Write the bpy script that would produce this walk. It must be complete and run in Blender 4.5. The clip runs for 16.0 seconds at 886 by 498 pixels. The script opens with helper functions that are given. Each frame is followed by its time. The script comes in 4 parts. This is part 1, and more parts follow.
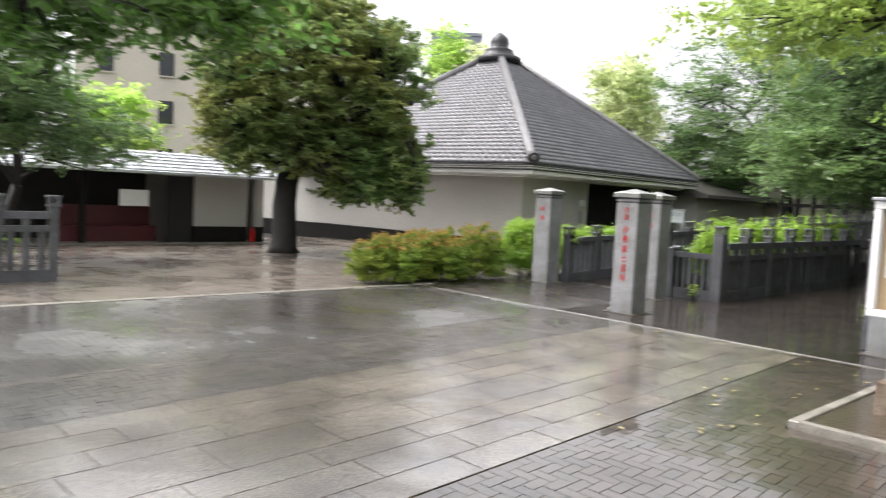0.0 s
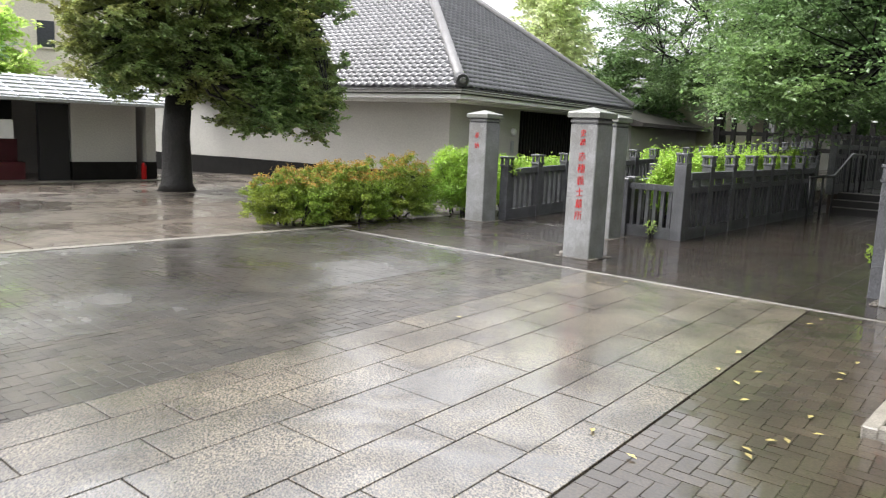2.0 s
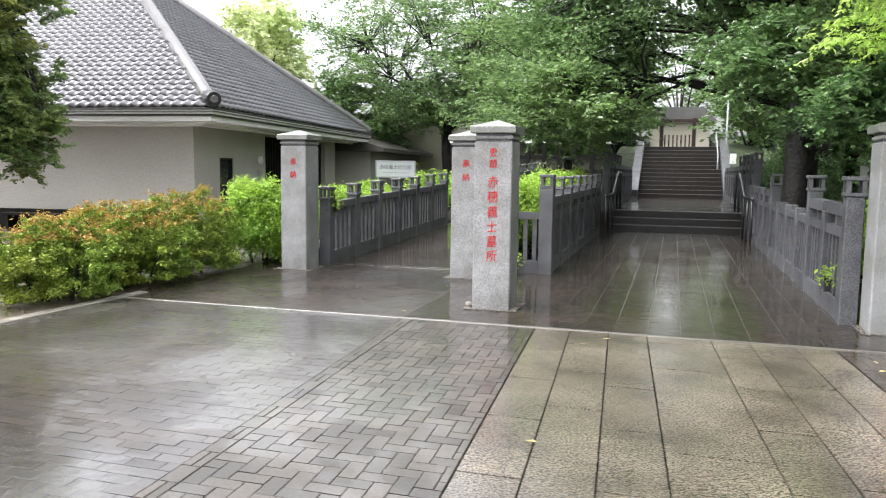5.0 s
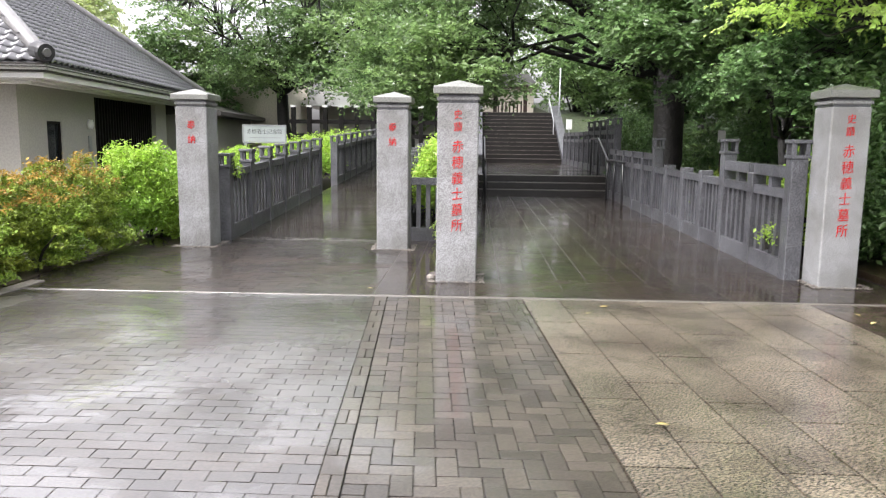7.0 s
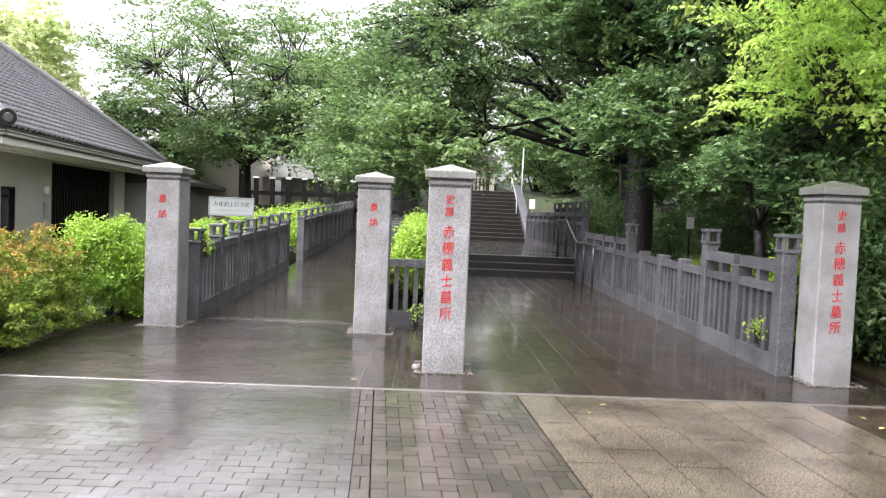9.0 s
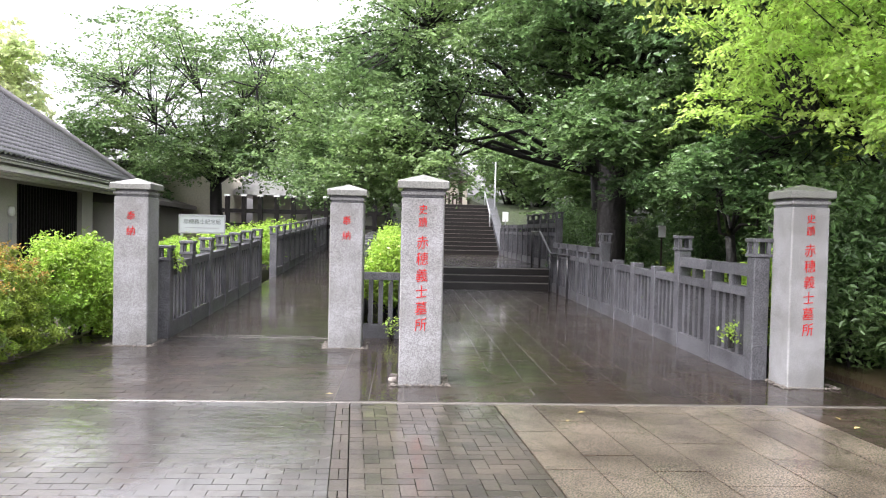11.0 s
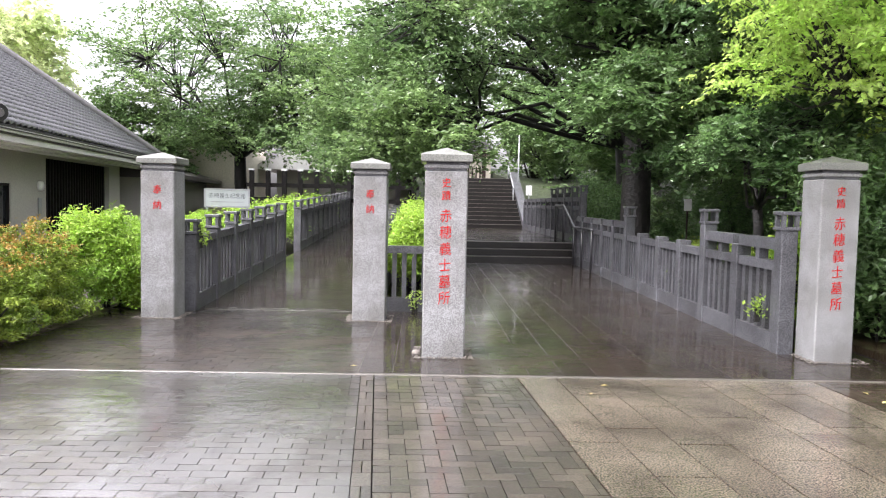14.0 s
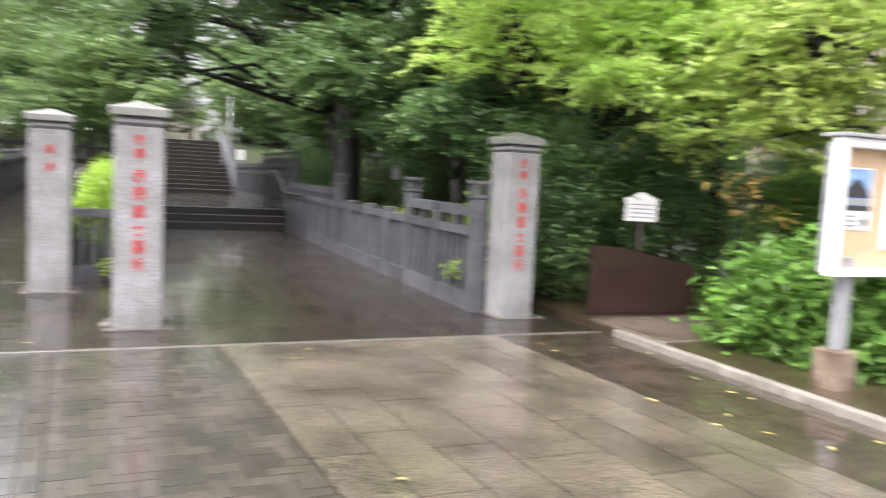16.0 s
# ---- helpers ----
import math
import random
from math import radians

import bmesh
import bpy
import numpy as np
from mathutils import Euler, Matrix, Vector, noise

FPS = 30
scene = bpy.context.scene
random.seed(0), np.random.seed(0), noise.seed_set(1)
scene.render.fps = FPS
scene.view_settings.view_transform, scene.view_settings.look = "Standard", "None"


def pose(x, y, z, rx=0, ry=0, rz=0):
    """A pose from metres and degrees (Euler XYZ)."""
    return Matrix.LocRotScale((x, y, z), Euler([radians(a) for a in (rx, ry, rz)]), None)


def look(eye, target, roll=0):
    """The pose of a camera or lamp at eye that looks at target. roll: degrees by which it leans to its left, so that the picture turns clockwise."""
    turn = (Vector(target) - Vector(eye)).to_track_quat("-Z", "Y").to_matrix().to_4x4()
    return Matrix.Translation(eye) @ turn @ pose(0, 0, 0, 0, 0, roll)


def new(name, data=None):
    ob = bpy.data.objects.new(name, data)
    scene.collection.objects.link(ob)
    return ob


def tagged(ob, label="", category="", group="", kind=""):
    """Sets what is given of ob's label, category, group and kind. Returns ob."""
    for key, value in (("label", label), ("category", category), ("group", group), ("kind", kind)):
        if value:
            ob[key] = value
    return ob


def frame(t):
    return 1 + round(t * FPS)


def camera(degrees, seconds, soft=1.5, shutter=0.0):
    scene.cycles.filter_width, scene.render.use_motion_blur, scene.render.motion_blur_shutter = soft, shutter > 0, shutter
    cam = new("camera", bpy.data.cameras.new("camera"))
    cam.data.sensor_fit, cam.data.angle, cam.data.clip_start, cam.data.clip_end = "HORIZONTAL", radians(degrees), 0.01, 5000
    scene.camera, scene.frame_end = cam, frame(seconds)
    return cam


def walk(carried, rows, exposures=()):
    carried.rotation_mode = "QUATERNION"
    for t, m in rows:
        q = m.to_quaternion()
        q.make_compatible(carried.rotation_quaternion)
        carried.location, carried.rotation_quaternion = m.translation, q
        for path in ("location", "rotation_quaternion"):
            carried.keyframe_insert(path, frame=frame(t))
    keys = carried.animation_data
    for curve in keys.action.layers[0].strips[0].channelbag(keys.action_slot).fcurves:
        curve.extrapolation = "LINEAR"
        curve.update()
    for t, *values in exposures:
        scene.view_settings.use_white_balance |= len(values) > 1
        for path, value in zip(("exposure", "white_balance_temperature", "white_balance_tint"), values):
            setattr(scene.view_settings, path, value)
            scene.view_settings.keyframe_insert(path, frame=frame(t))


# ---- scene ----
cam = camera(60.8, 16.0, soft=1.1, shutter=0.5)
PATH = [
    (0, (1.252, 0.146, 1.77), (-0.2, 1.514, 1.627), 2.9),
    (0.5, (0.916, 0.552, 1.746), (-0.377, 2.071, 1.603), 3.1),
    (1, (0.565, 1.066, 1.7), (-0.714, 2.595, 1.537), 2.0),
    (1.5, (0.108, 1.474, 1.663), (-1.203, 2.964, 1.419), 3.1),
    (2, (-0.371, 1.782, 1.605), (-1.659, 3.282, 1.3), 2.5),
    (2.5, (-0.892, 2.048, 1.584), (-2.039, 3.668, 1.339), -0.0),
    (3, (-1.486, 2.304, 1.551), (-2.591, 3.952, 1.301), 0.1),
    (3.5, (-2.093, 2.518, 1.529), (-3.193, 4.171, 1.287), 1.0),
    (4, (-2.661, 2.809, 1.511), (-3.535, 4.594, 1.287), 0.7),
    (4.5, (-3.286, 2.85, 1.491), (-3.93, 4.732, 1.284), 0.9),
    (4.7, (-3.484, 2.811, 1.483), (-4.104, 4.702, 1.278), 0.9),
    (6.8, (-5.306, 3.073, 1.43), (-5.409, 5.055, 1.184), 0.6),
    (7, (-5.427, 3.072, 1.432), (-5.506, 5.049, 1.145), 0.7),
    (7.5, (-5.666, 3.021, 1.439), (-5.736, 4.997, 1.133), 0.4),
    (8, (-5.835, 3.091, 1.454), (-5.855, 5.08, 1.237), 0.5),
    (8.5, (-5.9, 3.09, 1.443), (-5.879, 5.082, 1.271), 1.6),
    (9.0, (-5.779, 3.39, 1.532), (-5.741, 5.388, 1.44), 2.4),
    (9.2, (-5.768, 3.419, 1.541), (-5.731, 5.417, 1.455), 2.5),
    (11.5, (-5.776, 3.441, 1.477), (-5.662, 5.437, 1.432), 1.1),
    (12, (-5.776, 3.446, 1.487), (-5.676, 5.443, 1.426), 1.4),
    (12.5, (-5.762, 3.444, 1.503), (-5.676, 5.441, 1.427), 1.2),
    (13, (-5.771, 3.446, 1.494), (-5.69, 5.442, 1.404), 1.5),
    (13.5, (-5.79, 3.45, 1.482), (-5.718, 5.446, 1.375), 1.6),
    (14, (-5.777, 3.438, 1.477), (-5.732, 5.434, 1.358), 1.2),
    (14.5, (-5.764, 3.444, 1.485), (-5.733, 5.44, 1.359), 1.0),
    (15, (-5.785, 3.447, 1.485), (-5.73, 5.441, 1.348), 1.2),
    (15.5, (-5.781, 3.424, 1.471), (-5.522, 5.401, 1.315), 2.0),
    (16, (-5.678, 3.49, 1.443), (-4.908, 5.327, 1.266), 2.9),
]
walk(cam, [(t, look(eye, target, roll)) for t, eye, target, roll in PATH], [(0.0, 1.45, 6450, 13), (1.5, 1.52, 6450, 12), (3.0, 1.69, 6350, 9.5), (4.5, 1.77, 6350, 11), (7.0, 1.92, 6430, 15.5), (9.0, 1.98, 6380, 18.5), (12.5, 2.02, 6330, 19), (16.0, 1.97, 6450, 18)])

SKY, SUN = 0.17, 0.3

# ---- light ----
world = bpy.data.worlds.new("overcast_sky")
scene.world = world
world.use_nodes = True
wn, wl = world.node_tree.nodes, world.node_tree.links
sky = wn.new("ShaderNodeTexSky")
sky.sky_type = "NISHITA"
sky.sun_disc = False
sky.sun_elevation, sky.sun_rotation = radians(60), radians(238)
sky.air_density, sky.dust_density, sky.ozone_density = 1.0, 6.0, 0.6
grey = wn.new("ShaderNodeHueSaturation")
grey.inputs["Saturation"].default_value = 0.12
wl.new(sky.outputs[0], grey.inputs["Color"])
bg = wn["Background"]
wl.new(grey.outputs[0], bg.inputs["Color"])
bg.inputs["Strength"].default_value = SKY
sun_data = bpy.data.lights.new("sun", "SUN")
sun_data.energy, sun_data.angle, sun_data.color = SUN, radians(40), (1.0, 0.97, 0.92)
sun = new("sun", sun_data)
sun.matrix_world = look((-17, -1, 25), (-5, 8, 0))

# ---- materials ----


def rgb(c):
    return (c[0], c[1], c[2], 1)


def mat(name, col, rough=0.6, var=0.25, scale=3.0, bump=0.0, bscale=40.0, coat=0.0, coat_rough=0.05,
        col2=None, island=0.0, obrand=0.0, spec=0.5, metal=0.0, trans=0.0, fine=None, puddle=False, film=1.6, flood=0.3, ripple=0.0045, ripple_scale=6.0):
    m = bpy.data.materials.new(name)
    m.use_nodes = True
    n, l = m.node_tree.nodes, m.node_tree.links
    b = n["Principled BSDF"]
    b.inputs["Roughness"].default_value = rough
    b.inputs["Specular IOR Level"].default_value = spec
    b.inputs["Metallic"].default_value = metal
    co = n.new("ShaderNodeTexCoord")
    big = n.new("ShaderNodeTexNoise")
    big.inputs["Scale"].default_value, big.inputs["Detail"].default_value = scale, 6
    l.new(co.outputs["Object"], big.inputs["Vector"])
    small = n.new("ShaderNodeTexNoise")
    small.inputs["Scale"].default_value, small.inputs["Detail"].default_value = fine or scale * 30, 2
    l.new(co.outputs["Object"], small.inputs["Vector"])
    c2 = col2 or tuple(x * (1 - var) for x in col)
    ramp = n.new("ShaderNodeMapRange")
    ramp.inputs[1].default_value, ramp.inputs[2].default_value = 0.35, 0.65
    l.new(big.outputs["Fac"], ramp.inputs[0])
    mix = n.new("ShaderNodeMix")
    mix.data_type = "RGBA"
    mix.inputs[6].default_value, mix.inputs[7].default_value = rgb(col), rgb(c2)
    l.new(ramp.outputs[0], mix.inputs[0])
    out = mix.outputs[2]
    r2 = n.new("ShaderNodeMapRange")
    r2.inputs[1].default_value, r2.inputs[2].default_value = 0.4, 0.6
    r2.inputs[3].default_value, r2.inputs[4].default_value = 1 - var, 1 + var
    l.new(small.outputs["Fac"], r2.inputs[0])
    hsv = n.new("ShaderNodeHueSaturation")
    l.new(out, hsv.inputs["Color"])
    val = r2.outputs[0]
    for amount, kind in ((island, "g"), (obrand, "o")):
        if amount:
            src = n.new("ShaderNodeNewGeometry").outputs["Random Per Island"] if kind == "g" else n.new("ShaderNodeObjectInfo").outputs["Random"]
            mr = n.new("ShaderNodeMapRange")
            mr.inputs[3].default_value, mr.inputs[4].default_value = 1 - amount, 1 + amount
            l.new(src, mr.inputs[0])
            mul = n.new("ShaderNodeMath")
            mul.operation = "MULTIPLY"
            l.new(val, mul.inputs[0])
            l.new(mr.outputs[0], mul.inputs[1])
            val = mul.outputs[0]
    l.new(val, hsv.inputs["Value"])
    l.new(hsv.outputs[0], b.inputs["Base Color"])
    if bump:
        bn = n.new("ShaderNodeTexNoise")
        bn.inputs["Scale"].default_value, bn.inputs["Detail"].default_value = bscale, 4
        l.new(co.outputs["Object"], bn.inputs["Vector"])
        bp = n.new("ShaderNodeBump")
        bp.inputs["Strength"].default_value, bp.inputs["Distance"].default_value = 1.0, bump
        l.new(bn.outputs["Fac"], bp.inputs["Height"])
        l.new(bp.outputs[0], b.inputs["Normal"])
    if coat:
        b.inputs["Coat Weight"].default_value = coat
        b.inputs["Coat Roughness"].default_value = coat_rough
        b.inputs["Coat IOR"].default_value = film
    if puddle:
        pn = n.new("ShaderNodeTexNoise")
        pn.inputs["Scale"].default_value, pn.inputs["Detail"].default_value = 0.55, 5
        geo = n.new("ShaderNodeNewGeometry")
        l.new(geo.outputs["Position"], pn.inputs["Vector"])
        pr = n.new("ShaderNodeMapRange")
        pr.inputs[1].default_value, pr.inputs[2].default_value = 0.38, 0.62
        pr.inputs[3].default_value, pr.inputs[4].default_value = coat_rough * 2.6, coat_rough * 0.6
        l.new(pn.outputs["Fac"], pr.inputs[0])
        l.new(pr.outputs[0], b.inputs["Coat Roughness"])
        wet = n.new("ShaderNodeMapRange")
        wet.inputs[1].default_value, wet.inputs[2].default_value = 0.44, 0.54
        wet.inputs[3].default_value, wet.inputs[4].default_value = coat * flood, coat
        wn_ = n.new("ShaderNodeTexNoise")
        wn_.inputs["Scale"].default_value, wn_.inputs["Detail"].default_value, wn_.inputs["Distortion"].default_value = 0.9, 9, 0.6
        wn_.inputs["Roughness"].default_value = 0.66
        l.new(geo.outputs["Position"], wn_.inputs["Vector"])
        l.new(wn_.outputs["Fac"], wet.inputs[0])
        l.new(wet.outputs[0], b.inputs["Coat Weight"])
        rp = n.new("ShaderNodeTexNoise")
        rp.inputs["Scale"].default_value, rp.inputs["Detail"].default_value = ripple_scale, 3
        rp.inputs["Roughness"].default_value = 0.5
        l.new(geo.outputs["Position"], rp.inputs["Vector"])
        rb = n.new("ShaderNodeBump")
        rb.inputs["Strength"].default_value, rb.inputs["Distance"].default_value = 1.0, ripple
        l.new(rp.outputs["Fac"], rb.inputs["Height"])
        l.new(rb.outputs[0], b.inputs["Coat Normal"])
    if trans:
        tr = n.new("ShaderNodeBsdfTranslucent")
        l.new(hsv.outputs[0], tr.inputs["Color"])
        ms = n.new("ShaderNodeMixShader")
        ms.inputs[0].default_value = trans
        l.new(b.outputs[0], ms.inputs[1])
        l.new(tr.outputs[0], ms.inputs[2])
        l.new(ms.outputs[0], n["Material Output"].inputs["Surface"])
    return m


M_BRICK = mat("wet_paver", (0.054, 0.0445, 0.0345), 0.45, 0.3, 2.0, 0.002, 120, coat=1.0, coat_rough=0.085, island=0.38, obrand=0.38, puddle=True, film=1.95, flood=0.4, ripple=0.002, ripple_scale=9.0)
M_BRICKW = mat("wet_smooth_paver", (0.034, 0.026, 0.02), 0.42, 0.3, 2.0, 0.0015, 120, coat=1.0, coat_rough=0.125, island=0.3, obrand=0.3, puddle=True, film=3.3, flood=0.6, ripple=0.0028, ripple_scale=9.0)
M_BRICKE = mat("flooded_paver", (0.05, 0.037, 0.026), 0.45, 0.3, 2.0, 0.001, 120, coat=1.0, coat_rough=0.03, island=0.25, obrand=0.25, spec=0.3, puddle=True, film=1.75, flood=0.8, ripple=0.001)
M_SLAB = mat("wet_aggregate_slab", (0.058, 0.045, 0.032), 0.42, 1.25, 1.6, 0.009, 105, col2=(0.135, 0.113, 0.083), coat=1.0, coat_rough=0.08, island=0.14, obrand=0.14, puddle=True, fine=85, film=2.85, flood=0.55, ripple=0.0011, ripple_scale=75)
M_FLAG = mat("wet_dark_flagstone", (0.026, 0.018, 0.013), 0.5, 0.35, 1.5, 0.0015, 60, coat=1.0, coat_rough=0.06, island=0.25, obrand=0.25, spec=0.25, puddle=True, film=1.6, flood=0.75, ripple=0.0026, ripple_scale=9.0)
M_PATH = mat("wet_path_paver", (0.036, 0.027, 0.021), 0.45, 0.35, 2.0, 0.0015, 120, coat=1.0, coat_rough=0.09, island=0.35, obrand=0.35, spec=0.3, puddle=True, film=1.75, flood=0.5, ripple=0.003, ripple_scale=10.0)
M_JOINT = mat("wet_joint_sand", (0.02, 0.017, 0.014), 0.7, 0.3, 5.0, 0.002, 90, spec=0.2)
M_COURT = mat("wet_courtyard_concrete", (0.125, 0.1, 0.076), 0.5, 0.25, 0.5, 0.002, 50, coat=1.0, coat_rough=0.1, puddle=True, film=2.2)
M_KERB = mat("pale_kerb_stone", (0.25, 0.23, 0.195), 0.55, 0.35, 7.0, 0.004, 90, coat=0.3, coat_rough=0.2)
M_STRIP = mat("wet_strip_stone", (0.095, 0.085, 0.072), 0.5, 0.3, 5.0, 0.002, 120, coat=0.3, coat_rough=0.15)
M_SIGN = mat("grey_white_enamel", (0.4, 0.43, 0.44), 0.5, 0.06, 4.0)
M_MORTAR = mat("pale_wet_mortar", (0.075, 0.068, 0.058), 0.6, 0.4, 4.0, coat=0.6, coat_rough=0.2)
M_MOSS = mat("leafy_ground_cover", (0.035, 0.05, 0.018), 0.7, 0.5, 2.0, 0.05, 9)
M_SOIL = mat("wet_soil", (0.05, 0.034, 0.016), 0.5, 0.35, 3.0, 0.02, 25, coat=0.8, coat_rough=0.12)
M_GRAN = mat("speckled_granite", (0.255, 0.257, 0.26), 0.55, 0.32, 3.0, 0.002, 200, col2=(0.17, 0.168, 0.162), spec=0.35, fine=120)
M_GRAND = mat("wet_dark_granite", (0.09, 0.092, 0.1), 0.45, 0.45, 3.5, 0.003, 110, col2=(0.055, 0.055, 0.06), coat=0.3, coat_rough=0.2, obrand=0.14, fine=90)
M_CAPST = mat("granite_capstone", (0.2, 0.205, 0.182), 0.5, 0.3, 2.5, 0.002, 180, coat=0.5, coat_rough=0.15, fine=120)
M_RED = mat("red_inscription_paint", (0.5, 0.009, 0.009), 0.6, 0.2, 30.0, spec=0.2)
# step colour kept near black, with the risers' shade in it
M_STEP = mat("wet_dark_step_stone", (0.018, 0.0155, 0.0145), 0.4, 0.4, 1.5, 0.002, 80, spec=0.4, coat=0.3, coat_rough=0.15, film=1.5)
# pale colour paints the wet sheen along the step edges
M_STEPE = mat("step_edge_sheen", (0.19, 0.17, 0.152), 0.4, 0.3, 3.0, coat=0.8, coat_rough=0.15)
M_WALL = mat("cream_plaster", (0.42, 0.405, 0.37), 0.85, 0.06, 0.8, 0.001, 60)
M_DADO = mat("black_wooden_dado", (0.012, 0.011, 0.01), 0.6, 0.3, 4.0, 0.002, 60, spec=0.12)
# near-black colour that stands in for the shade inside openings
M_DARK = mat("interior_shade", (0.01, 0.009, 0.009), 0.7, 0.3, 2.0)
M_TILE = mat("grey_roof_tile", (0.11, 0.11, 0.118), 0.38, 0.18, 1.0, 0.001, 40, coat=0.7, coat_rough=0.3, island=0.2, obrand=0.2, film=1.65)
M_RIDGE = mat("grey_ridge_tile", (0.14, 0.135, 0.135), 0.45, 0.2, 2.0, coat=0.4, coat_rough=0.2)
M_ONI = mat("dark_ridge_ornament", (0.03, 0.03, 0.032), 0.45, 0.2, 5.0)
M_FASC = mat("pale_eave_board", (0.72, 0.71, 0.69), 0.6, 0.1, 2.0)
M_GUTT = mat("dark_gutter", (0.06, 0.055, 0.05), 0.4, 0.2, 3.0)
M_METAL = mat("silver_sheet_roof", (0.68, 0.7, 0.73), 0.3, 0.15, 1.0, metal=0.6)
M_STEEL = mat("painted_grey_metal", (0.33, 0.34, 0.35), 0.4, 0.15, 6.0, metal=0.3)
M_IRON = mat("black_iron", (0.02, 0.02, 0.022), 0.4, 0.2, 8.0, coat=0.3)
M_WHITE = mat("white_paint", (0.74, 0.74, 0.72), 0.5, 0.06, 5.0)
M_BARK = mat("dark_wet_bark", (0.0125, 0.0105, 0.0085), 0.65, 0.5, 5.0, 0.03, 14)
M_CORK = mat("pale_cork_board", (0.5, 0.36, 0.22), 0.85, 0.12, 8.0, fine=200)
M_PAPER = mat("white_paper", (0.78, 0.79, 0.8), 0.7, 0.04, 5.0)
M_BLUE = mat("blue_poster_print", (0.05, 0.16, 0.42), 0.5, 0.5, 12.0, col2=(0.3, 0.45, 0.65))
M_BLACKP = mat("black_print", (0.03, 0.03, 0.035), 0.5, 0.2, 20.0)
M_CONC = mat("stained_concrete", (0.2, 0.155, 0.115), 0.75, 0.35, 4.5, 0.004, 60, col2=(0.09, 0.055, 0.034))
M_BROWN = mat("brown_corrugated_sheet", (0.035, 0.018, 0.014), 0.4, 0.25, 3.0, coat=0.4)
M_BEIGE = mat("beige_facade", (0.62, 0.575, 0.48), 0.8, 0.08, 0.5)
M_GREIGE = mat("weathered_greige_wall", (0.27, 0.24, 0.185), 0.85, 0.2, 0.8)
M_GREYF = mat("grey_tower_facade", (0.3, 0.33, 0.38), 0.7, 0.1, 0.3)
M_PANE = mat("dark_window_glass", (0.03, 0.035, 0.04), 0.08, 0.2, 1.0)
M_LEAFY = mat("fallen_yellow_leaf", (0.4, 0.33, 0.12), 0.5, 0.2, 20.0, obrand=0.3)
M_PEBBLE = mat("pale_gravel", (0.15, 0.135, 0.115), 0.6, 0.3, 20.0, island=0.4)
M_MAROON = mat("maroon_bench", (0.09, 0.012, 0.018), 0.45, 0.2, 4.0)


def leafmat(name, col, col2, t=0.35, isl=0.45, spec=0.6):
    return mat(name, col, 0.32, 0.12, 0.5, col2=col2, island=isl, trans=t, spec=spec, fine=8)


L_EVER = leafmat("dark_evergreen_leaves", (0.19, 0.3, 0.1), (0.3, 0.31, 0.09), 0.45)
L_CHERRY = leafmat("cherry_leaves", (0.135, 0.225, 0.09), (0.19, 0.29, 0.1), 0.5)
L_DEEP = leafmat("deep_green_leaves", (0.115, 0.21, 0.08), (0.165, 0.265, 0.09), 0.45)
L_LIME = leafmat("lime_green_leaves", (0.57, 0.73, 0.2), (0.46, 0.66, 0.17), 0.58, 0.35)
L_BRIGHT = leafmat("bright_shrub_leaves", (0.36, 0.52, 0.07), (0.24, 0.42, 0.06), 0.4, 0.3)
L_AZAL = leafmat("azalea_leaves", (0.18, 0.29, 0.045), (0.24, 0.29, 0.045), 0.25, 0.5, 0.25)
L_RUST = leafmat("rusty_azalea_tips", (0.42, 0.22, 0.06), (0.3, 0.25, 0.055), 0.3, 0.4, 0.25)
L_PALE = leafmat("pale_bamboo_leaves", (0.58, 0.68, 0.34), (0.7, 0.74, 0.44), 0.5, 0.25)
L_BROAD = leafmat("yellow_green_leaves", (0.37, 0.5, 0.13), (0.42, 0.52, 0.14), 0.52, 0.35)
L_ORNG = leafmat("orange_leaves", (0.58, 0.3, 0.09), (0.6, 0.52, 0.15), 0.35, 0.3)
L_BUSH = leafmat("broad_bush_leaves", (0.15, 0.3, 0.055), (0.09, 0.19, 0.04), 0.35, 0.4, 0.35)

# ---- mesh helpers ----


def part(name, bm, material, parent=None, label="", smooth=False):
    me = bpy.data.meshes.new(name)
    bm.to_mesh(me)
    bm.free()
    if smooth:
        me.polygons.foreach_set("use_smooth", [True] * len(me.polygons))
    me.materials.append(material)
    ob = new(name, me)
    if parent is not None:
        ob.parent = parent
    if label:
        tagged(ob, label)
    return ob


def shared(name, me, parent, loc, rz=0.0):
    ob = new(name, me)
    ob.parent = parent
    ob.location = loc
    ob.rotation_euler = (0, 0, rz)
    return ob


def arr(name, verts, faces, material, parent=None, smooth=False):
    """One mesh from numpy arrays of corners and of equal-sided faces."""
    me = bpy.data.meshes.new(name)
    verts, faces = np.asarray(verts, dtype=np.float32), np.asarray(faces, dtype=np.int32)
    k = faces.shape[1]
    me.vertices.add(len(verts))
    me.vertices.foreach_set("co", verts.ravel())
    me.loops.add(faces.size)
    me.loops.foreach_set("vertex_index", faces.ravel())
    me.polygons.add(len(faces))
    me.polygons.foreach_set("loop_start", np.arange(0, faces.size, k, dtype=np.int32))
    me.update(calc_edges=True)
    me.polygons.foreach_set("use_smooth", [smooth] * len(faces))
    me.materials.append(material)
    ob = new(name, me)
    if parent is not None:
        ob.parent = parent
    return ob


def thing(name, loc, label, category, group="", kind="", rz=0.0):
    ob = new(name)
    ob.empty_display_size = 0.2
    ob.matrix_world = pose(*loc, 0, 0, rz)
    return tagged(ob, label, category, group, kind)


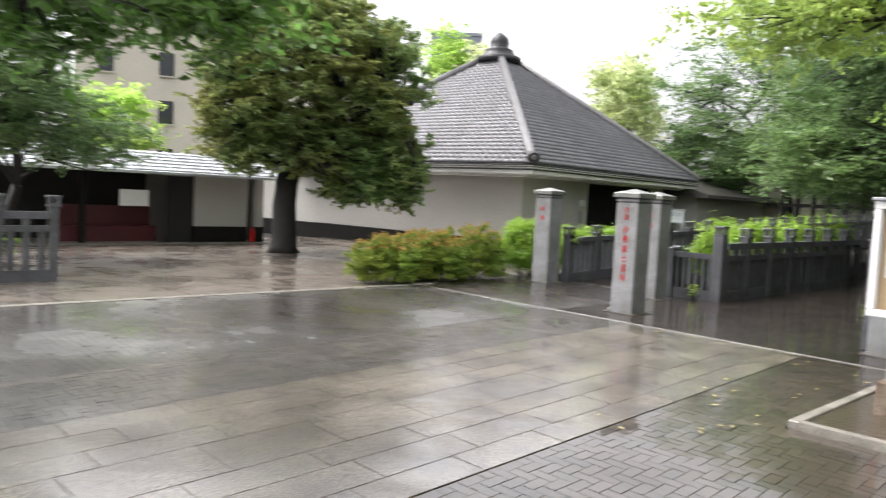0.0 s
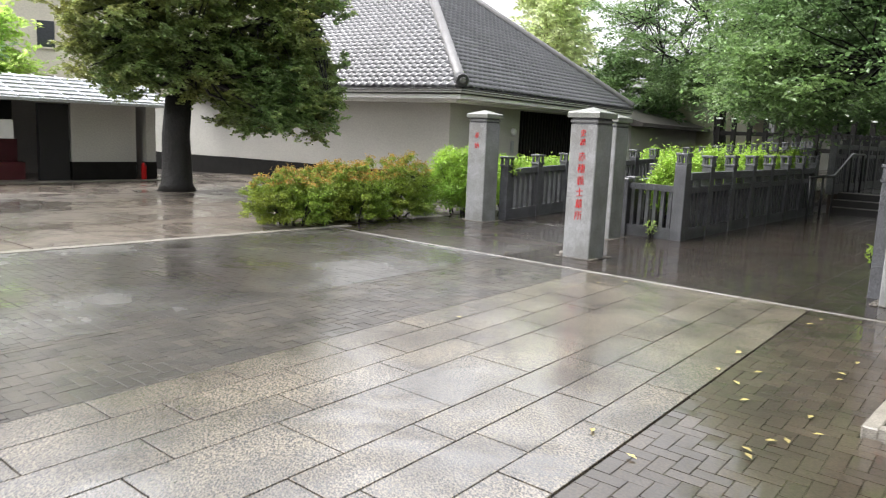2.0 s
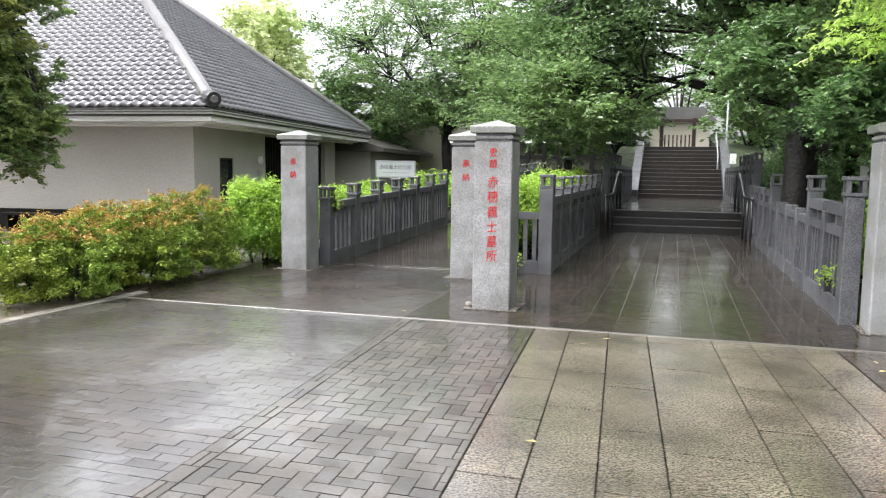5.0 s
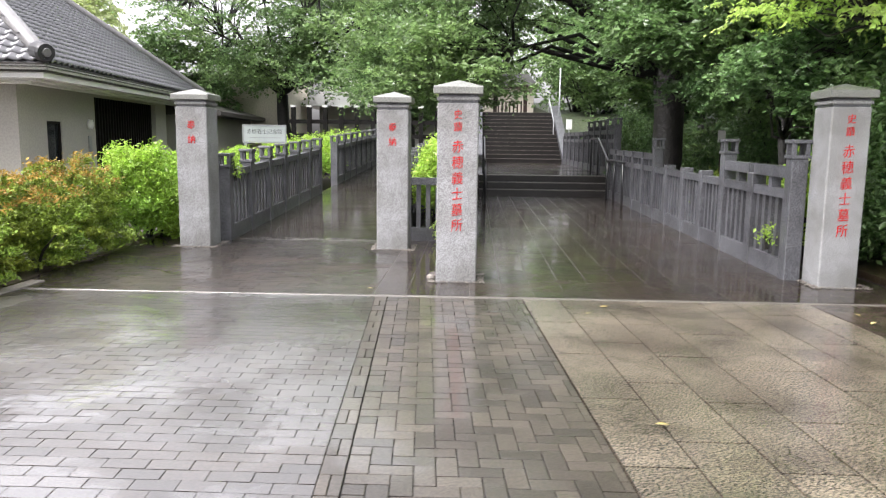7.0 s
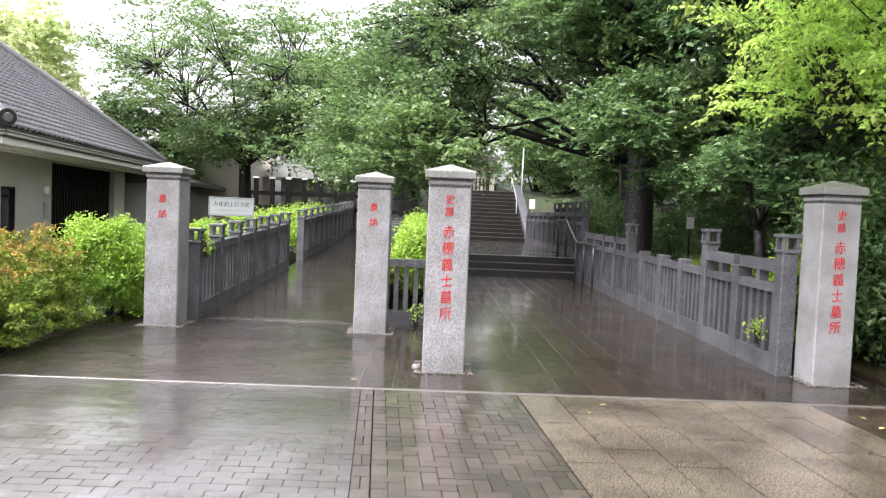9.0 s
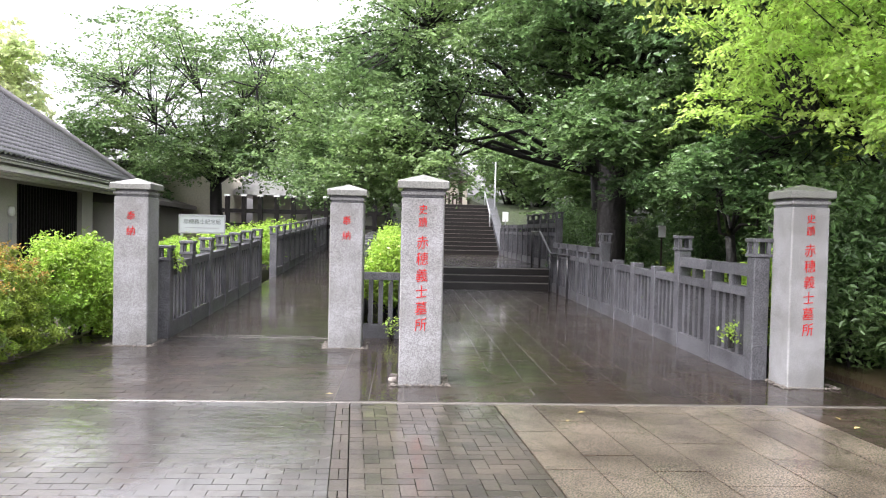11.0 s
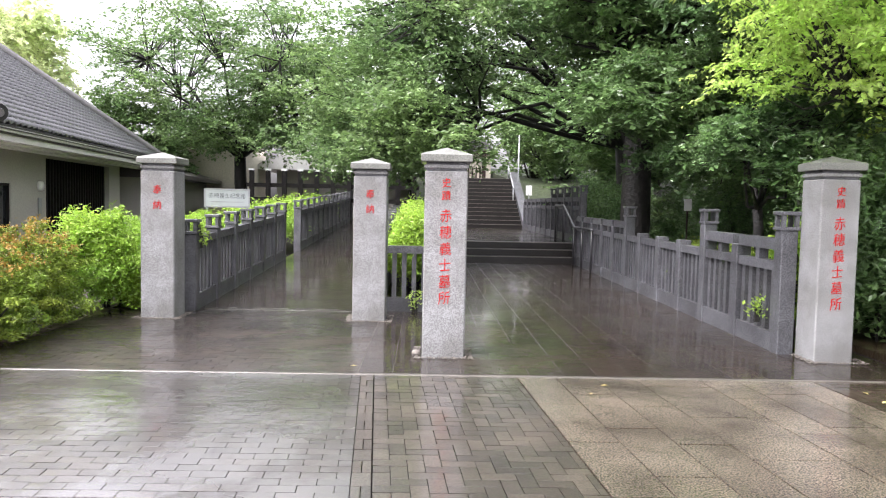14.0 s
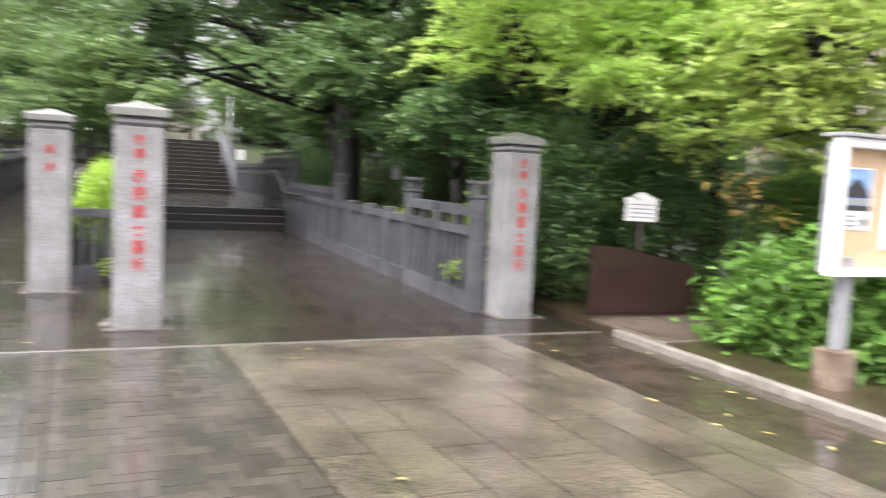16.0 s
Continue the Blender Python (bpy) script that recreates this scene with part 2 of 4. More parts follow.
def box(x0, x1, y0, y1, z0, z1, bevel=0.0, bm=None):
    bm = bm or bmesh.new()
    r = bmesh.ops.create_cube(bm, size=1, matrix=Matrix.Translation(((x0 + x1) / 2, (y0 + y1) / 2, (z0 + z1) / 2)) @ Matrix.Diagonal((x1 - x0, y1 - y0, z1 - z0, 1)))
    if bevel:
        es = list({e for v in r["verts"] for e in v.link_edges})
        bmesh.ops.bevel(bm, geom=es, offset=bevel, segments=1, affect="EDGES")
    return bm


def slant(x0, x1, y0, y1, b0, t0, b1, t1, bm=None):
    """A bar along x whose bottom and top rise from (b0, t0) to (b1, t1)."""
    bm = bm or bmesh.new()
    v = [bm.verts.new(p) for p in ((x0, y0, b0), (x1, y0, b1), (x1, y1, b1), (x0, y1, b0), (x0, y0, t0), (x1, y0, t1), (x1, y1, t1), (x0, y1, t0))]
    for f in ((3, 2, 1, 0), (4, 5, 6, 7), (0, 1, 5, 4), (1, 2, 6, 5), (2, 3, 7, 6), (3, 0, 4, 7)):
        bm.faces.new([v[i] for i in f])
    return bm


def prism(profile, y0, y1, bm=None):
    """The outline (x, z) drawn along y."""
    bm = bm or bmesh.new()
    a = [bm.verts.new((x, y0, z)) for x, z in profile]
    b = [bm.verts.new((x, y1, z)) for x, z in profile]
    n = len(a)
    bm.faces.new(a)
    bm.faces.new(b[::-1])
    for i in range(n):
        bm.faces.new((a[i], b[i], b[(i + 1) % n], a[(i + 1) % n]))
    bmesh.ops.recalc_face_normals(bm, faces=bm.faces)
    return bm


def lathe(profile, n=16, bm=None, at=(0, 0, 0)):
    bm = bm or bmesh.new()
    rings = [[bm.verts.new((at[0] + r * math.cos(2 * math.pi * i / n), at[1] + r * math.sin(2 * math.pi * i / n), at[2] + z)) for i in range(n)] for r, z in profile]
    for a, b in zip(rings, rings[1:]):
        for i in range(n):
            bm.faces.new((a[i], a[(i + 1) % n], b[(i + 1) % n], b[i]))
    bm.faces.new(rings[0][::-1])
    bm.faces.new(rings[-1])
    return bm


def tube(points, radii, n=7, bm=None):
    bm = bm or bmesh.new()
    rings, q, was = [], None, None
    for i, p in enumerate(points):
        d = (Vector(points[min(i + 1, len(points) - 1)]) - Vector(points[max(i - 1, 0)])).normalized()
        q = d.to_track_quat("Z", "Y") if q is None else was.rotation_difference(d) @ q
        was = d
        rings.append([bm.verts.new(Vector(p) + q @ Vector((radii[i] * math.cos(2 * math.pi * k / n), radii[i] * math.sin(2 * math.pi * k / n), 0))) for k in range(n)])
    for a, b in zip(rings, rings[1:]):
        for k in range(n):
            bm.faces.new((a[k], a[(k + 1) % n], b[(k + 1) % n], b[k]))
    bm.faces.new(rings[0][::-1])
    bm.faces.new(rings[-1])
    return bm


def words(name, text, size, material, parent, m, vertical=False, pitch=1.15, depth=0.004, rise=0.0):
    """Raised lettering with the built-in font, in the plane x-z of m, one mesh a word."""
    cu = bpy.data.curves.new(name, "FONT")
    cu.body, cu.size, cu.extrude = ("\n".join(text) if vertical else text), size, depth
    cu.align_x, cu.align_y = "CENTER", "CENTER" if not vertical else "TOP"
    cu.space_line = pitch
    cu.resolution_u = 3
    cu.offset = -size * 0.006
    ob = bpy.data.objects.new(name, cu)
    me = bpy.data.meshes.new_from_object(ob)
    bpy.data.objects.remove(ob)
    me.materials.clear()
    me.materials.append(material)
    me.transform(m @ pose(0, 0, 0, 90, 0, 0) @ Matrix(((0.9, 0, 0, 0), (rise, 1, 0, 0), (0, 0, 1, 0), (0, 0, 0, 1))))
    o = new(name, me)
    o.parent = parent
    return o


# ---- foliage ----


def leaf_mesh(centres, size, rng, droop=0.3, slim=0.45, axes=None):
    """Four-cornered leaves about the centres: corners and faces."""
    n = len(centres)
    s = size * rng.uniform(0.6, 1.3, (n, 1))
    a = rng.normal(size=(n, 3))
    if axes is not None:
        a = a * 0.4 + axes
    a[:, 2] = a[:, 2] * 0.6 - droop
    a /= np.linalg.norm(a, axis=1, keepdims=True)
    up = rng.normal(size=(n, 3)) * 0.55 + np.array((0, 0, 1.0))
    b = np.cross(a, up)
    b /= np.linalg.norm(b, axis=1, keepdims=True) + 1e-6
    c = np.cross(b, a) * 0.12
    v = np.stack((centres - a * s * 0.5, centres + b * s * slim * 0.5 + c * s, centres + a * s * 0.5, centres - b * s * slim * 0.5 + c * s), axis=1).reshape(-1, 3)
    return v, np.arange(4 * n).reshape(-1, 4)


def clumps(rng, centre, radius, k, inner=0.45, low=-1.0):
    """k clump centres through an ellipsoid, more towards its skin."""
    out = []
    while len(out) < k:
        d = rng.normal(size=3)
        d /= np.linalg.norm(d)
        if d[2] < low:
            continue
        r = rng.uniform(inner, 1.0)
        out.append(np.array(centre) + d * r * np.array(radius) * (0.88 + 0.2 * rng.random()))
    return np.array(out)


def scatter(rng, cs, per, sd):
    return (np.repeat(cs, per, axis=0) + rng.normal(size=(len(cs) * per, 3)) * np.array(sd))


def sprays(rng, cs, per, sd, k=5):
    """Leaves strung along k drooping shoots at each clump: their places and the way they point."""
    n, m = len(cs) * k, max(per // k, 1)
    sd = np.array(sd)
    start = np.repeat(cs, k, axis=0) + rng.normal(size=(n, 3)) * sd * 0.75
    way = rng.normal(size=(n, 3)) * np.array((1, 1, 0.25)) - np.array((0, 0, 0.15))
    way /= np.linalg.norm(way, axis=1, keepdims=True)
    side = np.cross(way, np.array((0, 0, 1.0)))
    u = rng.uniform(-1, 1, (n, m, 1))
    hand = rng.choice((-1.0, 1.0), (n, m, 1))
    at = start[:, None] + way[:, None] * u * sd[0] * 1.5 - np.array((0, 0, 1.0)) * np.maximum(u, 0) ** 2 * sd[0] * 0.5 + side[:, None] * hand * sd[0] * 0.16 + rng.normal(size=(n, m, 3)) * sd * 0.16
    axes = way[:, None] * 0.8 + side[:, None] * hand * 0.9
    return at.reshape(-1, 3), axes.reshape(-1, 3)


def tree(name, base, fork, r, crowns, leafm, leaf, per, sd, label, seed, limbs=9, category="tree", group="", droop=0.3, trunk_top=None, low=-0.7, twigs=True, inner=0.45):
    """A tapered trunk that parts at fork into limbs, each to a clump of a crown ellipsoid (centre, radius, clumps)."""
    rng = np.random.default_rng(seed)
    t = thing(name, base, label, category, group)
    base = np.array(base, dtype=float)
    f = np.array(fork, dtype=float) - base
    pts = [Vector(f * s) + Vector((rng.normal() * r * 0.5 * s * (1 - s), rng.normal() * r * 0.5 * s * (1 - s), 0)) for s in (0, 0.08, 0.3, 0.6, 1.0)]
    part("trunk", tube(pts, [r * 1.35, r * 1.08, r, r * 0.94, r * 0.88], 12), M_BARK, t, smooth=True)
    cs = np.concatenate([clumps(rng, np.array(c) - base, rad, k, inner=inner, low=low) for c, rad, k in crowns])
    pick = rng.choice(len(cs), min(limbs, len(cs)), replace=False)
    ends = []
    for i in pick:
        e = cs[i]
        mid = (f + e) / 2 + np.array((0, 0, 0.12 * np.linalg.norm(e - f))) + rng.normal(size=3) * 0.15
        q = [f, f * 0.6 + mid * 0.4 + rng.normal(size=3) * 0.08, mid, mid * 0.4 + e * 0.6 + rng.normal(size=3) * 0.1, e]
        part("limb", tube([Vector(p) for p in q], [r * 0.42, r * 0.3, r * 0.2, r * 0.12, 0.012], 6), M_BARK, t, smooth=True)
        ends.append((mid, q[3]))
    if twigs:
        bm = bmesh.new()
        for i in range(len(cs)):
            p = min((e for pair in ends for e in pair), key=lambda z: np.linalg.norm(z - cs[i]))
            m = (p + cs[i]) / 2 + rng.normal(size=3) * 0.12
            tube([Vector(p), Vector(m), Vector(cs[i])], [r * 0.12 + 0.006, r * 0.07 + 0.005, 0.004], 4, bm)
        tagged(part("twig_mass", bm, M_BARK, t), kind="stuff")
    centres, axes = sprays(rng, cs, per, sd)
    v, fc = leaf_mesh(centres, leaf, rng, droop, 0.55, axes)
    crown = arr("crown", v, fc, leafm, t)
    return t


def shrub(name, centre, radius, leafm, leaf, k, per, sd, label, seed, tips=None, category="shrub", group="", stems=7, low=-0.2):
    """Stems from the ground and leaves in uneven clumps."""
    rng = np.random.default_rng(seed)
    base = (centre[0], centre[1], centre[2])
    t = thing(name, base, label, category, group)
    cs = clumps(rng, (0, 0, radius[2] * 0.35), (radius[0], radius[1], radius[2] * 0.65), k, inner=0.35, low=low)
    cs[:, 2] = np.maximum(cs[:, 2], 0.1)
    for c in cs[:stems]:
        part("stem", tube([Vector((c[0] * 0.4, c[1] * 0.4, -0.02)), Vector((c[0] * 0.6, c[1] * 0.6, c[2] * 0.5)), Vector(c)], [0.02, 0.014, 0.006], 5), M_BARK, t)
    pts = scatter(rng, cs, per, sd)
    pts[:, 2] = np.maximum(pts[:, 2], 0.03)
    v, fc = leaf_mesh(pts, leaf, rng, -0.2)
    arr("foliage", v, fc, leafm, t)
    if tips:
        top = cs[cs[:, 2] > radius[2] * 0.62]
        pts = scatter(rng, top + np.array((0, 0, 0.06)), max(per // 3, 3), sd)
        v, fc = leaf_mesh(pts, leaf, rng, -0.2)
        arr("new_growth", v, fc, tips, t)
    return t


# ---- ground ----
TILT = 0.065  # the paving runs this much to the west for each metre north
EDGE = 9.85


def ground_z(x, y):
    if x < -10.1:
        return -0.018 * (-10.1 - x)
    return 0.0


xs = [-400, -60, -32, -24, -17, -10.1, -5, 0, 8, 40, 400]
ys = [-400, -40, -10, 0, 5, EDGE, 14, 20, 60, 400]
gv = [(x, y, max(-0.42, ground_z(x, y)) - 0.035) for y in ys for x in xs]
gf = [(j * len(xs) + i, j * len(xs) + i + 1, (j + 1) * len(xs) + i + 1, (j + 1) * len(xs) + i) for j in range(len(ys) - 1) for i in range(len(xs) - 1)]
ground = tagged(arr("ground", gv, gf, M_JOINT), "wet dark ground of the temple precinct", "ground", kind="structure")


def court_slabs():
    """Large concrete slabs of the courtyard, with open joints."""
    t = thing("courtyard_paving", (0, 0, 0), "wet tan concrete paving slabs of the courtyard", "paving", kind="structure")
    size, gap = 1.9, 0.028
    for i in range(8):
        for j in range(14):
            y0 = -6.0 + j * size + (0.5 if i % 2 else 0)
            x1 = (-9.8 - 0.028 * (10.25 - y0 - size / 2) if y0 < 10 else -9.9) if i == 0 else -10.12 - i * size
            x0 = -10.12 - (i + 1) * size + gap
            z0, z1 = ground_z(x0, 0), ground_z(x1, 0)
            bm = slant(x0, x1, y0, y0 + size - gap, z0 - 0.03, z0, z1 - 0.03, z1)
            part("slab", bm, M_COURT, t)
    return t


court_slabs()


def kerb(name, x0, x1, y0, y1, h, label, m=M_KERB):
    return tagged(part(name, box(x0, x1, y0, y1, -0.03, h, 0.006), m), label, "kerb", kind="structure")


kerb("kerb_strip_north", -9.86, -1.21, EDGE, EDGE + 0.04, 0.006, "pale stone strip set flush in wet paving", M_STRIP)
strip = thing("kerb_strip_west", (-9.72, 10.25, 0), "pale stone strip between courtyard and brick paving", "kerb", kind="structure", rz=-1.6)
for k in range(16):
    part("stone", box(-0.07, 0.07, -0.9 * (k + 1) + 0.006, -0.9 * k, -0.03, 0.012, 0.005), M_KERB, strip)
bed = thing("planting_bed_kerb", (0, 0, 0), "pale concrete kerb round a soil planting bed", "kerb", kind="structure")
for k in range(4):
    part("stone", box(-1.21, -1.12, 6.47 + 0.8 * k, 6.47 + 0.8 * k + 0.794, -0.03, 0.065, 0.008), M_KERB, bed)
for k in range(6):
    part("stone", slant(-1.12 + 0.8 * k, -1.12 + 0.8 * k + 0.794, 6.47, 6.56, -0.03, 0.065, -0.03, 0.065), M_KERB, bed)
tagged(part("soil_bed", box(-1.12, 9, 6.56, 40, -0.03, 0.045), M_SOIL), "wet brown soil of the planting bed", "soil", kind="structure")

# ---- inscribed granite pillars ----


def pillar(name, x, y, w, h, text, label):
    """A square granite post with a low hipped cap and red inscription."""
    t = thing(name, (x, y, 0), label, "stone pillar", "granite gate pillars")
    s = w / 2
    part("shaft", box(-s, s, -s, s, -0.02, h - 0.16, 0.012), M_GRAN, t)
    part("neck", box(-s + 0.012, s - 0.012, -s + 0.012, s - 0.012, h - 0.16, h - 0.075, 0.006), M_GRAND, t)
    part("collar", box(-s - 0.006, s + 0.006, -s - 0.006, s + 0.006, h - 0.135, h - 0.1, 0.006), M_GRAN, t)
    bm = bmesh.new()
    e = s + 0.04
    lo = [bm.verts.new((sx * e, sy * e, h - 0.075)) for sx, sy in ((-1, -1), (1, -1), (1, 1), (-1, 1))]
    mi = [bm.verts.new((sx * e, sy * e, h)) for sx, sy in ((-1, -1), (1, -1), (1, 1), (-1, 1))]
    tp = bm.verts.new((0, 0, h + 0.075))
    bm.faces.new(lo[::-1])
    for i in range(4):
        bm.faces.new((lo[i], lo[(i + 1) % 4], mi[(i + 1) % 4], mi[i]))
        bm.faces.new((mi[i], mi[(i + 1) % 4], tp))
    bmesh.ops.bevel(bm, geom=list(bm.edges), offset=0.007, segments=1, affect="EDGES")
    part("cap", bm, M_CAPST, t)
    for ch, size, drop in text:
        words("inscription", ch, size, M_RED, t, Matrix.Translation((0.0, -s - 0.001, drop)), rise=0.09)
    return t


def column(text, start, step, size):
    return [(ch, size, start - i * step) for i, ch in enumerate(text)]


big_text = column("史蹟", 1.672, 0.122, 0.1) + column("赤穂義士墓所", 1.356, 0.157, 0.135)
small_text = column("奉納", 1.57, 0.182, 0.122)
W = 0.41
pillar("granite_pillar", -5.595, 10.82, W, 1.95, big_text, "tall speckled granite pillar with red inscription on wet paving")
pillar("granite_pillar", -1.765, 10.88, 0.385, 1.955, big_text, "tall speckled granite pillar with red inscription beside bushes")
pillar("granite_pillar", -9.06, 12.93, W, 1.97, small_text, "granite pillar with two red characters beside a shrub")
pillar("granite_pillar", -6.475, 12.97, W, 1.96, small_text, "granite pillar with two red characters beside a stone fence")


def gravel(x, y, n, r, seed):
    rng = np.random.default_rng(seed)
    bm = bmesh.new()
    for k in range(n):
        side, u = rng.integers(4), rng.uniform(-1, 1) * (W / 2 + r)
        o = W / 2 + rng.uniform(0.01, r)
        px, py = [(u, o), (u, -o), (o, u), (-o, u)][side]
        bmesh.ops.create_icosphere(bm, subdivisions=1, radius=rng.uniform(0.006, 0.014), matrix=pose(x + px, y + py, 0.012, 0, 0, rng.uniform(0, 180)) @ Matrix.Diagonal((1, 0.8, 0.6, 1)))
    return tagged(part("gravel", bm, M_PEBBLE), "pale gravel round the foot of a granite pillar", "gravel", kind="stuff")


for i, (gx, gy) in enumerate(((-5.595, 10.82), (-1.74, 10.88), (-9.06, 12.93), (-6.475, 12.97))):
    gravel(gx, gy, 260, 0.085, i)

drain = thing("drain_channel", (0, 0, 0), "narrow drain with pale stone edges across the path", "drain", kind="structure")
for dy in (13.5, 13.66):
    part("edge", box(-8.72, -6.72, dy, dy + 0.035, -0.02, 0.014, 0.004), M_STRIP, drain)
for k in range(28):
    part("bar", box(-8.7 + 0.0705 * k, -8.665 + 0.0705 * k, 13.535, 13.66, -0.01, 0.012), M_IRON, drain)

# ---- stone fences ----


def lantern_mesh():
    bm = box(-0.1, 0.1, -0.1, 0.1, 0.0, 0.035, 0.004)
    for sx in (-1, 1):
        for sy in (-1, 1):
            box(sx * 0.068 - 0.02, sx * 0.068 + 0.02, sy * 0.068 - 0.02, sy * 0.068 + 0.02, 0.035, 0.155, 0, bm)
    box(-0.105, 0.105, -0.105, 0.105, 0.155, 0.195, 0.006, bm)
    me = bpy.data.meshes.new("lantern")
    bm.to_mesh(me)
    bm.free()
    me.materials.append(M_GRAND)
    return me


LANTERN = lantern_mesh()


def fence(name, start, yaw, stops, zs, lanterns, high, label, top=0.95, post_w=0.17, bars=5, single=0.0, group="granite fences"):
    """A granite balustrade: posts at the stops along its run, panels of balusters between them."""
    t = thing(name, (start[0], start[1], 0), label, "stone fence", group, rz=yaw)
    g = lambda u: float(np.interp(u, zs[0], zs[1]))
    for i, u in enumerate(stops):
        near_high = i in high or i - 1 in high
        h = g(u) + (top + (0.33 if near_high else 0.05 + single) if i in lanterns else (top + 0.13 if (i in high or i - 1 in high) else top + 0.07))
        p = part("post", box(u - post_w / 2, u + post_w / 2, -post_w / 2, post_w / 2, g(u) - 0.05, h, 0.01), M_GRAND, t)
        if i in lanterns:
            o = new("lantern", LANTERN)
            o.parent = p
            o.location = (u, 0, h)
    for i, (a, b) in enumerate(zip(stops, stops[1:])):
        u0, u1 = a + post_w / 2, b - post_w / 2
        z0, z1 = g(u0), g(u1)
        rail = top - 0.1
        part("plinth", slant(u0, u1, -0.065, 0.065, z0 - 0.05, z0 + 0.2, z1 - 0.05, z1 + 0.2), M_GRAND, t)
        part("rail", slant(u0, u1, -0.06, 0.06, z0 + rail, z0 + rail + 0.1, z1 + rail, z1 + rail + 0.1), M_GRAND, t)
        if i in high:
            part("top_rail", slant(u0, u1, -0.07, 0.07, z0 + top + 0.12, z0 + top + 0.24, z1 + top + 0.12, z1 + top + 0.24), M_GRAND, t)
            c = (u0 + u1) / 2
            zc = g(c)
            part("strut", box(c - 0.05, c + 0.05, -0.05, 0.05, zc + top - 0.01, zc + top + 0.13), M_GRAND, t)
        for k in range(bars):
            c = u0 + (u1 - u0) * (k + 0.5) / bars
            hw = (u1 - u0) / bars * 0.23
            part("baluster", slant(c - hw, c + hw, -0.035, 0.035, g(c) + 0.19, g(c) + rail + 0.01, g(c) + 0.19, g(c) + rail + 0.01), M_GRAND, t)
    return t


ramp = ((0, 0.5, 7, 21), (0.0, 0.03, 0.25, 0.72))
L1 = [0.1 + 1.03 * k for k in range(7)]
fence("stone_fence", (-8.86, 13.32), 90, L1, ramp, set(range(7)), set(), "grey granite fence with small lantern posts along a ramp", top=0.96)
L2 = [8.3 + 1.03 * k for k in range(13)]
fence("stone_fence", (-8.86, 13.32), 90, L2, ramp, set(range(13)), set(), "grey granite fence with small lantern posts along a ramp", top=0.96)
flat = ((0, 11), (0.0, 0.055))
R1 = [0.0, 1.1, 2.15, 3.1, 4.1, 5.15, 6.05, 7.0, 7.95, 8.9, 9.85, 10.7]
fence("stone_fence", (-2.06, 11.15), 90.0, R1, flat, {0, 2, 6}, {0, 1, 6, 7, 8, 9, 10}, "grey granite fence beside wet paving with lantern posts", top=0.95)
fence("stone_fence", (-6.5, 13.66), 0, [0.0, 1.0], ((0, 1), (0, 0)), {1}, set(), "short granite fence across the end of a planter", single=0.3, top=0.9, bars=6, post_w=0.2)
K1 = [1.05 * k for k in range(1, 8)]
fence("stone_fence", (-5.5, 13.66), 90, [0.15] + K1, flat, set(range(1, 8)), set(range(8)), "grey granite fence with lantern posts beside a planter", top=0.88)
fence("stone_fence", (-6.45, 13.66), 90, [0.15] + K1, ramp, set(range(1, 8)), set(), "grey granite fence with lantern posts beside a planter", top=0.92)
fence("stone_fence", (-12.8, 4.15), -90, [0.0, 0.85, 1.7, 2.55, 3.4], ((0, 4), (-0.05, -0.05)), {0, 1, 2, 3, 4}, {0, 1, 2, 3}, "grey granite fence with lantern posts at the courtyard", top=0.95, bars=3, post_w=0.14)
LAND = ((0, 12), (0.545, 0.545))
for lx in (-1.86, -5.42):
    fence("stone_fence", (lx, 22.35), 90, [1.1 * k for k in range(11)], LAND, {0, 1, 2, 3, 4}, set(range(10)), "grey granite fence beside an upper landing", top=0.95)

# ---- steps and stairs ----


def stairs(name, x0, x1, y, z, n, rise, going, label):
    t = thing(name, (0, 0, 0), label, "stairs", kind="structure")
    for k in range(n):
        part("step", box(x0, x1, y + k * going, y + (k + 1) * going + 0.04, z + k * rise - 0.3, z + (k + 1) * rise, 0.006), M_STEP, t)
        # nosing strip carries the bright sheen line as colour
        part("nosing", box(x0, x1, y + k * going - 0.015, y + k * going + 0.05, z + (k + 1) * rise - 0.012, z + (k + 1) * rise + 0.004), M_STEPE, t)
    return t


stairs("stairs_1", -5.3, -1.96, 22.0, 0.05, 3, 0.165, 0.33, "three dark wet stone steps")
tagged(part("landing", box(-5.6, -1.7, 22.96, 33.6, -0.03, 0.543), M_FLAG), "wet stone landing between two flights", "landing", kind="structure")
stairs("stairs_2", -5.1, -1.96, 33.5, 0.545, 13, 0.164, 0.35, "long flight of dark wet stone stairs")
tagged(part("terrace", box(-5.1, -1.96, 38.1, 60, -0.2, 2.675), M_FLAG), "paved terrace at the top of the stairs", "terrace", kind="structure")


def rail(name, pts, r, label, posts):
    t = thing(name, (0, 0, 0), label, "handrail")
    part("bar", tube([Vector(p) for p in pts], [r] * len(pts), 8), M_STEEL if "painted" in label else M_IRON, t, smooth=True)
    for p, z in posts:
        part("post", tube([Vector((p[0], p[1], z)), Vector(p)], [r, r], 8), M_STEEL if "painted" in label else M_IRON, t, smooth=True)
    return t


